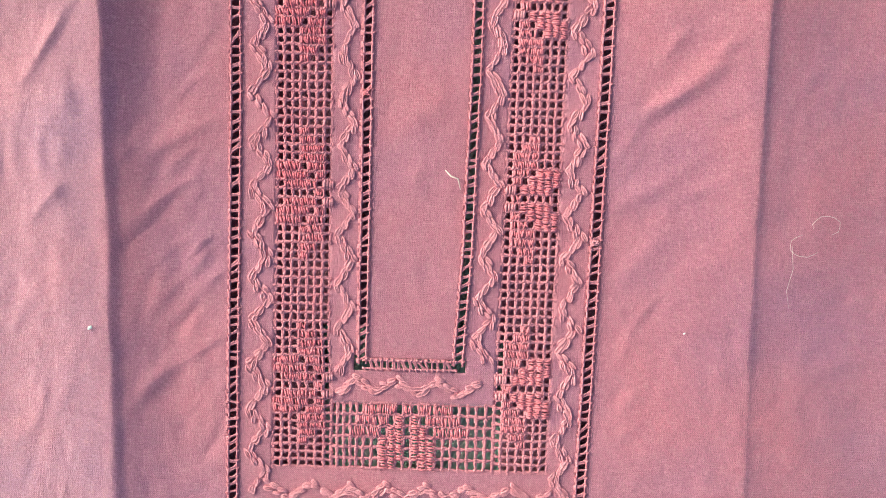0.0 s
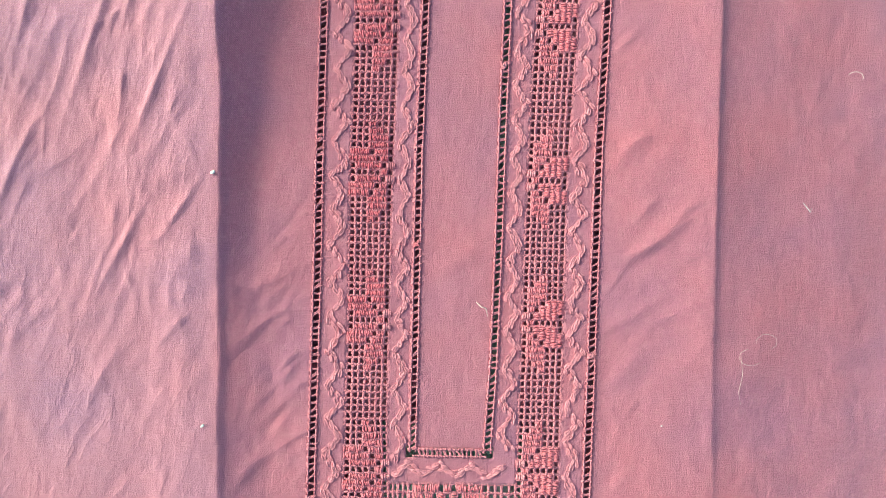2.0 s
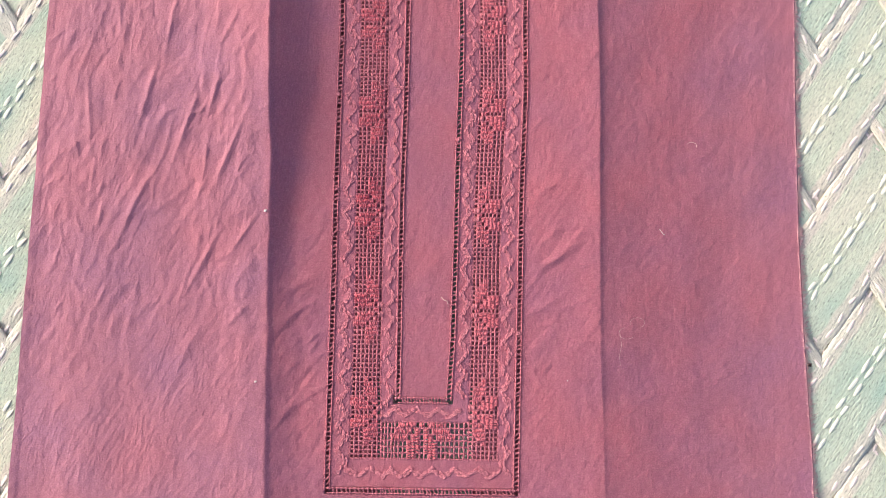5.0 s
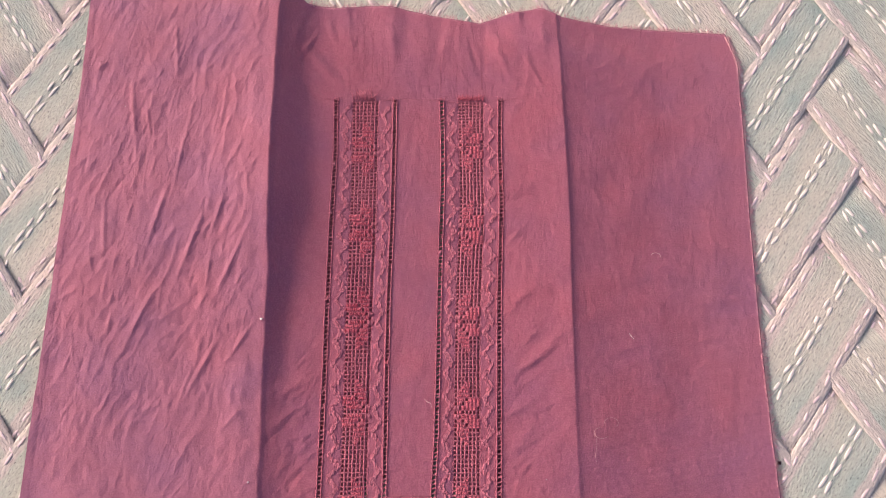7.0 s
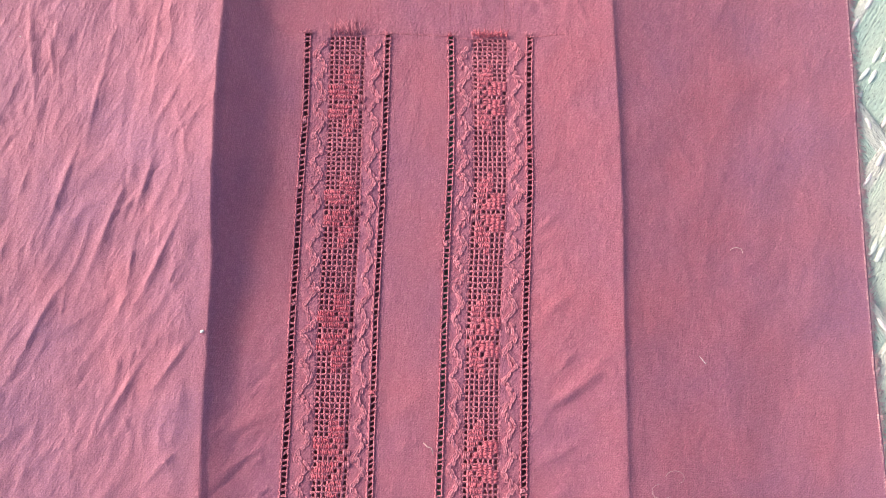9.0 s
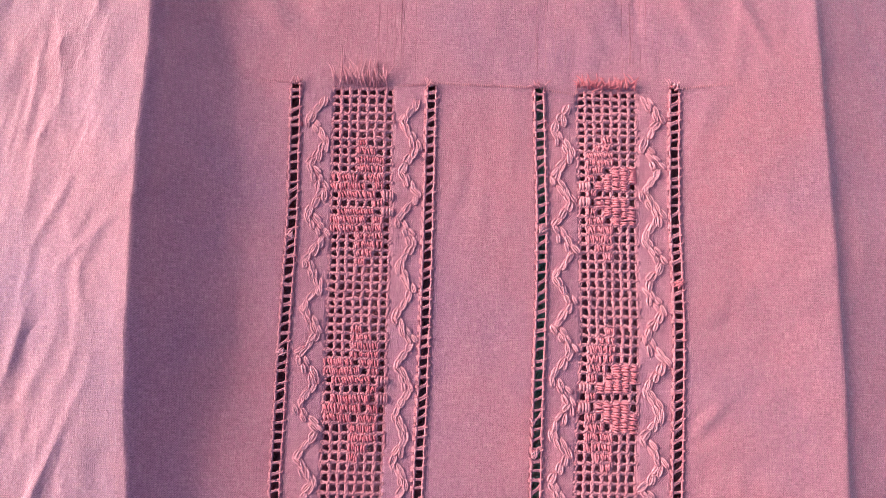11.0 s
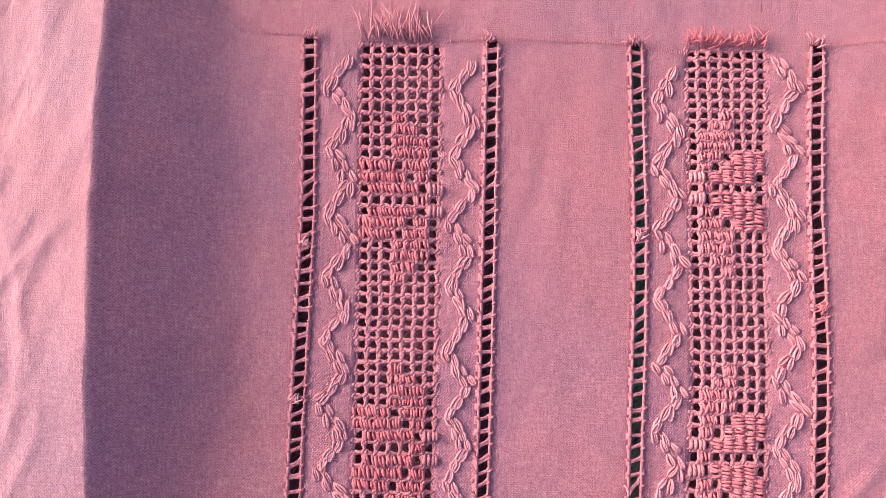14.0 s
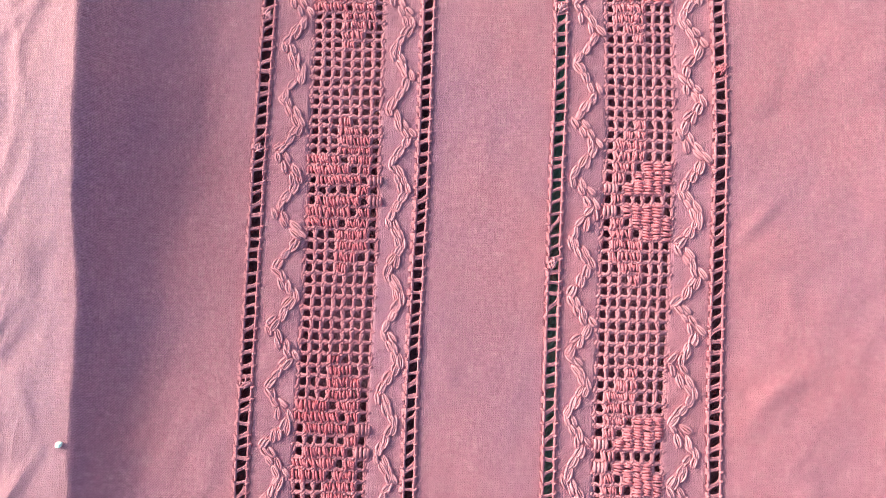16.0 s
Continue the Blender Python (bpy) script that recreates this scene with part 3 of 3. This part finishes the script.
def filet(name, u0, u1, cols, v0, v1, rows, code, seed, label, row_at=None):
    """A strip of knotted thread mesh with woven filling; code(col, row) tells how a cell is filled."""
    rnd = random.Random(seed)
    jit = lambda a: rnd.uniform(-a, a)
    at_row = row_at or (lambda r: v0 + (v1 - v0) * r / rows)
    node = {}
    for j in range(rows + 1):
        for i in range(cols + 1):
            inside = 0 < i < cols
            node[i, j] = on_cloth(u0 + (u1 - u0) * i / cols + (jit(0.00022) if inside else 0), at_row(j) + jit(0.00028),
                                  (-0.0001 if inside and 0 < j < rows else -0.0005) + jit(0.0002))
    net, fill, loops = Soup(), Soup(), Soup()

    def twist(p, q, across, gap, r):
        """A bar of two loosely twisted strands from p to q."""
        for side in (-1, 1):
            o = [across * side * gap * k for k in (rnd.uniform(0.8, 1.2), rnd.uniform(0.3, 0.8), rnd.uniform(-0.5, 0.4), rnd.uniform(0.7, 1.2))]
            mids = [p.lerp(q, k) + d + Vector((0, 0, z + jit(0.00012))) for k, d, z in zip((0.0, 0.36, 0.66, 1.0), o, (0.0, 0.0002, 0.00015, 0.0))]
            net.tube(mids, [1.1 * r * rnd.uniform(0.8, 1.2) for _ in mids], 5, 0.8)

    for (i, j), p in node.items():
        lean = rnd.uniform(0.5, 1.2)
        d = Vector((math.cos(lean), math.sin(lean), 0)) * 0.0008
        for k in (-0.5, 0.5):
            o = Vector((-math.sin(lean), math.cos(lean), 0)) * 0.0007 * k
            net.stitch(p - d + o, p + d * rnd.uniform(0.8, 1.1) + o, 0.00043 * rnd.uniform(0.8, 1.2), 0.0004, 5)
        if j < rows:
            twist(p, node[i, j + 1], Vector((1, 0, 0)), 0.00040, 0.00046)
        if i < cols:
            twist(p, node[i + 1, j], Vector((0, 1, 0)), 0.00042, 0.00046)
    for j in range(rows):
        for i in range(cols):
            c = code(i, j)
            if c == ".":
                continue
            a, b, d, e = node[i, j], node[i + 1, j], node[i, j + 1], node[i + 1, j + 1]
            up = Vector((0, 0, 0.0003))
            if c == "v":
                for k in (0.12, 0.37, 0.62, 0.87):
                    s, w = a.lerp(b, k), d.lerp(e, k)
                    fill.stitch(s.lerp(w, rnd.uniform(0.0, 0.22)) + up + Vector((jit(0.0004), 0, 0)), w.lerp(s, rnd.uniform(-0.02, 0.2)) + up + Vector((jit(0.0005) + 0.0003, 0, jit(0.0003))),
                                0.00034 * rnd.uniform(0.85, 1.15), 0.0005)
            elif c == "s":
                for k in (0.05, 0.36, 0.67, 0.98):
                    s, w = a.lerp(b, k - 0.12), d.lerp(e, k + 0.16)
                    fill.stitch(s.lerp(w, rnd.uniform(-0.06, 0.22)) + up + Vector((jit(0.0003), 0, 0)), w.lerp(s, rnd.uniform(-0.06, 0.2)) + up + Vector((jit(0.0005), 0, jit(0.0003))),
                                0.00039 * rnd.uniform(0.85, 1.15), 0.0006)
            elif c == "h":
                for k in (0.1, 0.36, 0.62, 0.88):
                    s, w = a.lerp(d, k), b.lerp(e, k)
                    over = rnd.uniform(-0.15, 0.2)
                    fill.stitch(s + (s - w) * over + up + Vector((0, jit(0.0003), 0)), w + (w - s) * over * 0.4 + up + Vector((0, jit(0.0004) - 0.0003, jit(0.0003))),
                                0.00037 * rnd.uniform(0.85, 1.15), 0.0006)
            else:
                for k, bow in ((0.15, 0.0), (0.5, 0.0003), (0.85, 0.0008), (1.1, 0.0010)):
                    s, w = a.lerp(b, k), d.lerp(e, k)
                    loops.stitch(s + up + Vector((bow * 0.3, 0, 0)), w + up + Vector((bow * 0.3, 0, 0)), 0.00052, 0.0008)
    strip = part(name, net.mesh(name, DRAWN), cloth, label)
    part("woven_filling", fill.mesh("woven_filling", FILL), strip, "deep rose woven stitches forming stylised flowers", "stuff")
    part("loop_stitches", loops.mesh("loop_stitches", LOOP), strip, "fat pale pink loop stitches beside each flower", "stuff")
    return strip


def row_places(centres):
    """Places of the mesh rows along the strip, from the middles of the five flowers, 22 rows apart."""
    rows = [0] + [13.5 + 22 * k for k in range(5)] + [ROWS_LONG]
    return lambda r: float(np.interp(r, rows, [MESH_TOP] + centres + [MESH_LOW]))


def long_code(flip):
    def code(i, j):
        k = (j - 13 + 7) % 22
        base = j - 13 + 7
        if base < 0 or k >= len(FLOWER) or j > 108:
            return "."
        return FLOWER[k][6 - i] if flip else FLOWER[k][i].replace("h", "s")
    return code


def band_code(i, j):
    k = i - 10 + 7
    return FLOWER[k][5 - j].replace("o", "v") if 0 <= k < len(FLOWER) else "."


filet("filet_strip", -0.0492, -0.0308, 7, MESH_TOP, MESH_LOW, ROWS_LONG, long_code(False), 11, "knotted open mesh strip with woven flowers",
      row_places([-0.0396, -0.0990, -0.1662, -0.2325, -0.3009]))
filet("filet_strip", 0.0308, 0.0497, 7, MESH_TOP, MESH_LOW, ROWS_LONG, long_code(True), 12, "knotted open mesh strip with woven flowers",
      row_places([-0.0350, -0.1000, -0.1685, -0.2325, -0.3000]))
filet("filet_band", -0.0308, 0.0308, 21, BAND_TOP, MESH_LOW, 6, band_code, 13, "short knotted mesh band with one woven flower")


def bar_mesh(seed):
    """A bundle of drawn threads across a hemstitched ladder, pinched in the middle."""
    rnd, s = random.Random(seed), Soup()
    w = HEM + 0.0009
    for k in range(3):
        y = (k - 1) * 0.00030
        bow = rnd.uniform(-0.0002, 0.0002)
        s.tube([(-w, y * 2.0 - 0.0003, 0), (-w * 0.5, y * 0.9 + bow - 0.0001, 0.0001), (0, y * 0.6 + bow, 0.00015), (w * 0.5, y * 0.9 + bow + 0.0002, 0.0001), (w, y * 2.0 + 0.0004, 0)],
               [0.00054, 0.00040, 0.00032, 0.00040, 0.00056], 5, 0.8)
    return s.mesh("thread_bar", DRAWN)


BARS = [bar_mesh(k) for k in range(5)]


def ladder(line, seed, pitch=0.0031):
    """A hemstitched ladder along line, a list of cloth coordinates from end to end; its bars stand across it."""
    rnd = random.Random(seed)
    (ua, va), (ub, vb) = line
    upright = abs(vb - va) > abs(ub - ua)
    n = round(math.hypot(ub - ua, vb - va) / pitch)
    edges = Soup()
    for side in (-1, 1):
        off = side * (HEM + 0.0001)
        at = lambda t: on_cloth(ua + (ub - ua) * t + (off if upright else 0), va + (vb - va) * t + (0 if upright else off), 0.0002)
        m = n * 2
        pts = [at(i / m) + Vector((rnd.uniform(-1, 1) * 0.00012, rnd.uniform(-1, 1) * 0.00012, 0)) for i in range(m + 1)]
        edges.tube(pts, [0.00040 * rnd.uniform(0.75, 1.3) for _ in pts], 5)
        for i in range(n):
            p = at((i + 0.5 + rnd.uniform(-0.15, 0.15)) / n)
            d = Vector((side * 0.0007, 0.0004, 0)) if upright else Vector((0.0004, side * 0.0007, 0))
            edges.stitch(p - d * 0.5, p + d * rnd.uniform(0.8, 1.5), 0.00038, 0.0003, 5)
    hem = part("hemstitch_border", edges.mesh("hemstitch_border", DRAWN), cloth, "openwork ladder of bundled threads with whipped edges")
    for i in range(n):
        if not upright and (i < 1 or i > n - 2):
            continue
        t = (i + 0.5 + rnd.uniform(-0.16, 0.16)) / n
        p = on_cloth(ua + (ub - ua) * t, va + (vb - va) * t)
        ob = part("thread_bar", BARS[rnd.randrange(5)], hem)
        ob.matrix_local = pose(p.x, p.y, p.z, rnd.uniform(-8, 8), 0, rnd.gauss(9, 10) + (0 if upright else 90))


ladder([(-0.0620, OUTER_LOW), (-0.0620, 0)], 21)
ladder([(-0.0170, INNER_LOW), (-0.0170, 0)], 22)
ladder([(0.0180, INNER_LOW), (0.0180, 0)], 23)
ladder([(0.0625, OUTER_LOW), (0.0625, 0)], 24)
ladder([(-0.0170, INNER_LOW), (0.0180, INNER_LOW)], 25, 0.0021)
ladder([(-0.0620, OUTER_LOW), (0.0625, OUTER_LOW)], 26, 0.0025)


def link_mesh(seed):
    """One chain stitch: a narrow drop-shaped loop of floss, along +x."""
    rnd, s = random.Random(seed), Soup()
    L, w = 0.0034 * rnd.uniform(0.85, 1.2), 0.00052 * rnd.uniform(0.75, 1.3)
    for side in (-1, 0.1, 1):
        b = rnd.uniform(-0.0001, 0.0001)
        s.tube([(-0.0002, 0, 0), (L * 0.25, side * w * 0.75 + b, 0.0001), (L * 0.55, side * w * 1.05 + b, 0.0002), (L * 0.85, side * w * 0.85, 0.0001), (L * 1.02, side * w * 0.15, -0.0001)],
               [0.00014, 0.00028, 0.00034, 0.00032, 0.00018] if side in (-1, 1) else [0.0001, 0.0002, 0.00024, 0.0002, 0.0001], 6)
    return s.mesh("chain_stitch", FLOSS)


LINKS = [link_mesh(k) for k in range(10)]


def swing(a, main):
    """The angle a, turned part of the way towards the main direction."""
    return a + 0.30 * ((main - a + 180) % 360 - 180)


def zigzag(points, seed, label, gap=0.0016):
    """Two rows of chain stitch side by side along a zigzag through points (cloth coordinates)."""
    rnd = random.Random(seed)
    base = Soup()
    for a, b in zip(points, points[1:]):
        base.stitch(on_cloth(*a, -0.0001), on_cloth(*b, -0.0001), 0.00025, 0.0001, 5)
    row = part("chain_stitch_zigzag", base.mesh("chain_stitch_zigzag", FLOSS), cloth, label)
    for a, b in zip(points, points[1:]):
        along = abs(b[1] - a[1]) >= abs(b[0] - a[0]) * 0.9
        for side in (-0.5, 0.5):
            off = (side * gap, side * 0.0006) if along else (side * 0.0006, side * gap)
            for k in range(3):
                t0, t1 = (k + (0.4 if side > 0 else 0) + rnd.uniform(-0.1, 0.1)) / 3, (k + (1.4 if side > 0 else 1)) / 3
                p = on_cloth(a[0] + (b[0] - a[0]) * t0 + off[0] + rnd.uniform(-1, 1) * 0.0003, a[1] + (b[1] - a[1]) * t0 + off[1], 0.0001)
                q = on_cloth(a[0] + (b[0] - a[0]) * t1 + off[0], a[1] + (b[1] - a[1]) * t1 + off[1])
                ob = part("chain_stitch", LINKS[rnd.randrange(10)], row)
                ob.matrix_local = pose(p.x, p.y, p.z, rnd.uniform(-14, 14), rnd.uniform(-4, -1), swing(math.degrees(math.atan2(q.y - p.y, q.x - p.x)), -90 if along else 180) + rnd.gauss(0, 12))


def zig_points(mid, amp, v0, v1, half, phase, seed):
    rnd, out, v, s = random.Random(seed), [], v0, phase
    while v > v1:
        out.append((mid + s * amp * rnd.uniform(0.85, 1.1), v))
        v -= half * rnd.uniform(0.92, 1.08)
        s = -s
    return out


def turned(points):
    return [(v, u) for u, v in points]


SHEWN = "double row of rose chain stitch in a zigzag"
zigzag(zig_points(-0.0540, 0.0030, -0.0035, -0.346, 0.0078, 1, 31), 41, SHEWN)
zigzag(zig_points(-0.0245, 0.0030, -0.0040, -0.298, 0.0079, 1, 32), 42, SHEWN)
zigzag(zig_points(0.0255, 0.0030, -0.0050, -0.298, 0.0080, 1, 33), 43, SHEWN)
zigzag(zig_points(0.0547, 0.0029, -0.0020, -0.346, 0.0079, -1, 34), 44, SHEWN)
zigzag(turned(zig_points(-0.3005, 0.0026, 0.0265, -0.028, 0.0072, 1, 35)), 45, "flattened rose chain stitch zigzag, darker and crossed")
zigzag(turned(zig_points(-0.3400, 0.0026, 0.0530, -0.056, 0.0072, 1, 36)), 46, "flattened rose chain stitch zigzag, darker and crossed")


# ---- loose threads and small marks ----
def tuft(name, u0, u1, v, count, long, spread, seed, mat, label):
    """Loose thread ends that stand up from the cloth's weave."""
    rnd, s = random.Random(seed), Soup()
    for _ in range(count):
        u = rnd.uniform(u0, u1)
        l, a = long * rnd.uniform(0.4, 1.1), rnd.gauss(90, spread)
        p = on_cloth(u, v + rnd.uniform(-0.001, 0.0008), 0.0006)
        d = Vector((math.cos(radians(a)), math.sin(radians(a)), 0))
        bend = Vector((rnd.uniform(-1, 1), rnd.uniform(-0.4, 0.4), 0)) * l * 0.25
        s.tube([p, p + d * l * 0.4 + bend * 0.3 + Vector((0, 0, 0.0012)), p + d * l * 0.75 + bend + Vector((0, 0, 0.0014)), p + d * l + bend * 1.4 + Vector((0, 0, 0.0005))],
               [0.00022, 0.0002, 0.00018, 0.00008], 4)
    return part(name, s.mesh(name, mat), cloth, label, "stuff")


tuft("thread_tuft", -0.0500, -0.0440, 0.0006, 12, 0.0080, 20, 51, FLOSS, "loose rose thread ends above the mesh")
tuft("thread_tuft", -0.0440, -0.0330, 0.0006, 34, 0.0085, 22, 52, FLOSS, "loose rose thread ends above the mesh")
tuft("thread_tuft", 0.0305, 0.0495, 0.0006, 70, 0.0042, 45, 53, FILL, "short looped rose thread ends above the mesh")
for k, u in enumerate((-0.0620, -0.0170, 0.0180, 0.0625)):
    tuft("thread_tuft", u - 0.002, u + 0.002, 0.0006, 9, 0.0026, 35, 54 + k, FLOSS, "short loose thread ends")


def knot(u, v, seed, mat):
    rnd, s = random.Random(seed), Soup()
    c = on_cloth(u, v, 0.0005)
    for _ in range(10):
        a = rnd.uniform(0, math.pi)
        d = Vector((math.cos(a), math.sin(a), 0)) * rnd.uniform(0.0007, 0.0017)
        o = Vector((rnd.uniform(-1, 1), rnd.uniform(-1, 1), 0)) * 0.0008
        s.stitch(c + o - d, c + o + d, 0.00024, 0.0004, 5)
    part("thread_knot", s.mesh("thread_knot", mat), cloth, "small tangled knot of rose thread")


for k, (u, v) in enumerate(((-0.0625, -0.088), (-0.0622, -0.050), (0.0180, -0.047), (0.0628, -0.064), (-0.0618, -0.152), (0.0175, -0.118), (-0.0172, -0.198), (0.0622, -0.247))):
    knot(u, v, 60 + k, FILL if k in (3, 6) else FLOSS)


def pulled(points, r, mat, seed):
    rnd, s = random.Random(seed), Soup()
    s.tube([on_cloth(u + rnd.uniform(-1, 1) * 0.0001, v, 0.00001) for u, v in points], [r] * len(points), 4)
    part("pulled_thread", s.mesh("pulled_thread", mat), cloth, "thin thread standing in for the dark gap of a missing thread")


def drawn_line(u0, u1, v0, v1, seed):
    """A faint line of tiny upright stitches where a weft thread was drawn out."""
    rnd, s = random.Random(seed), Soup()
    n = int((u1 - u0) / 0.00062)
    for i in range(n):
        u, v = u0 + (u1 - u0) * i / n, v0 + (v1 - v0) * i / n
        s.stitch(on_cloth(u, v - 0.0005, 0.00004), on_cloth(u + rnd.uniform(-1, 1) * 0.0001, v + 0.0005, 0.00004), 0.00013 * rnd.uniform(0.7, 1.2), 0.0001, 4)
    part("drawn_thread_line", s.mesh("drawn_thread_line", LOOP), cloth, "faint line of tiny stitches along a drawn thread", "stuff")


drawn_line(-0.075, -0.064, 0.0018, 0.0012, 70)
drawn_line(-0.029, -0.019, 0.0002, 0.0008, 71)
drawn_line(-0.015, 0.016, 0.0012, 0.0004, 72)
drawn_line(0.020, 0.031, -0.0004, -0.0018, 73)
drawn_line(0.064, 0.084, 0.0002, 0.0024, 74)
# added threads that stand in for the dark gaps of missing warp threads
pull_rnd = random.Random(77)
for k in range(26):
    u = pull_rnd.uniform(-0.056, -0.022) if k < 12 else pull_rnd.uniform(0.014, 0.060)
    pulled([(u, 0.005 + pull_rnd.uniform(0, 0.004) + i * 0.0011) for i in range(pull_rnd.randrange(16, 50))], 0.00006, DRAWN, 80 + k)


def frayed(side, seed):
    """Frayed warp ends along a cut edge."""
    rnd, s = random.Random(seed), Soup()
    for _ in range(1700 if side == "right" else 900):
        if side == "right":
            p = on_cloth(0.2497, rnd.uniform(-0.45, 0.078), 0.0)
            a = rnd.gauss(-8, 32)
        else:
            p = on_cloth(rnd.uniform(-0.085, 0.25), 0.0797, 0.0)
            a = rnd.gauss(90, 34)
        l = 0.0046 * rnd.uniform(0.2, 1.2)
        d = Vector((math.cos(radians(a)), math.sin(radians(a)), 0)) * l
        s.tube([p - d * 0.3, p + d * 0.5 + Vector((0, rnd.uniform(-1, 1) * l * 0.2, -0.0004)), p + d + Vector((rnd.uniform(-1, 1) * l * 0.2, rnd.uniform(-1, 1) * l * 0.3, -0.0012))],
               [0.00017, 0.00015, 0.00006], 3)
    part("frayed_edge", s.mesh("frayed_edge", FRAY), cloth, "pale pink frayed thread ends along the cut edge", "stuff")


frayed("right", 91)
frayed("top", 92)

# the woven selvedge along the uncut side
sv, sf = [], []
rows_s = [-0.495 + i * 0.0011 for i in range(523)]
for j, v in enumerate(rows_s):
    for u in (-0.2702, -0.2680, -0.2655, -0.2625):
        p = on_cloth(u, v, (0.0002 if u < -0.263 else -0.0004) + (0.00016 if j % 2 else 0.0) * (u < -0.263))
        sv.append(p)
for j in range(len(rows_s) - 1):
    for i in range(3):
        k = j * 4 + i
        sf.append((k, k + 1, k + 5, k + 4))
part("selvedge", smooth_mesh("selvedge", sv, sf, CLOTH), cloth, "closely ribbed rose selvedge")


def fibre(points, r, mat, label):
    s = Soup()
    pts = [Vector((x, y, relief(x, y) + 0.0006 + 0.0008 * (i % 2))) for i, (x, y) in enumerate(points)]
    s.tube(pts, [r * 0.6] + [r] * (len(pts) - 2) + [r * 0.4], 4)
    tagged(new("loose_fibre", s.mesh("loose_fibre", mat)), label, "fibre")


def curl(cx, cy, r, a0, a1, n=9, squash=0.7):
    return [(cx + r * math.cos(radians(a0 + (a1 - a0) * i / n)), cy + squash * r * math.sin(radians(a0 + (a1 - a0) * i / n))) for i in range(n + 1)]


fibre(curl(0.176, -0.119, 0.0035, -20, 170), 0.00017, PALE, "curled pale fibre lying on the rose cloth")
fibre(curl(0.132, -0.246, 0.0055, 100, 330), 0.00009, PALE, "curled pale fibre lying on the rose cloth")
fibre(curl(0.139, -0.239, 0.0050, -60, 200), 0.00009, PALE, "curled pale fibre lying on the rose cloth")
fibre([(0.1275, -0.246), (0.1282, -0.254), (0.1270, -0.262), (0.1280, -0.268)], 0.00008, PALE, "thin pale fibre lying on the rose cloth")
fibre([(0.0075, -0.2235), (0.0095, -0.2255), (0.0118, -0.2262), (0.0128, -0.2300)], 0.00028, PALE, "short pale fibre caught in the hemstitching")
fibre([(0.1540, -0.176), (0.1570, -0.180), (0.1580, -0.178)], 0.0002, LINT, "tiny pale lint on the rose cloth")


def speck(x, y, size, mat, label, seed):
    rnd, s = random.Random(seed), Soup()
    c = Vector((x, y, relief(x, y) + size * 0.4))
    for _ in range(7):
        d = Vector((rnd.uniform(-1, 1), rnd.uniform(-1, 1), rnd.uniform(-0.3, 0.5))) * size * 0.7
        s.stitch(c - d, c + d, size * 0.38, 0.0, 5)
    tagged(new("lint_speck", s.mesh("lint_speck", mat)), label, "lint")


speck(-0.1095, -0.168, 0.0016, LINT, "white lint speck on the folded rose cloth", 101)
speck(-0.1140, -0.281, 0.0013, LINT, "pale lint speck on the folded rose cloth", 102)
speck(0.0925, -0.278, 0.0006, LINT, "tiny pale speck on the rose cloth", 103)
speck(0.2575, -0.266, 0.0019, DARK, "small dark seed beside the frayed cloth edge", 104)
speck(-0.222, -0.006, 0.0007, LINT, "tiny white speck on the creased rose cloth", 105)
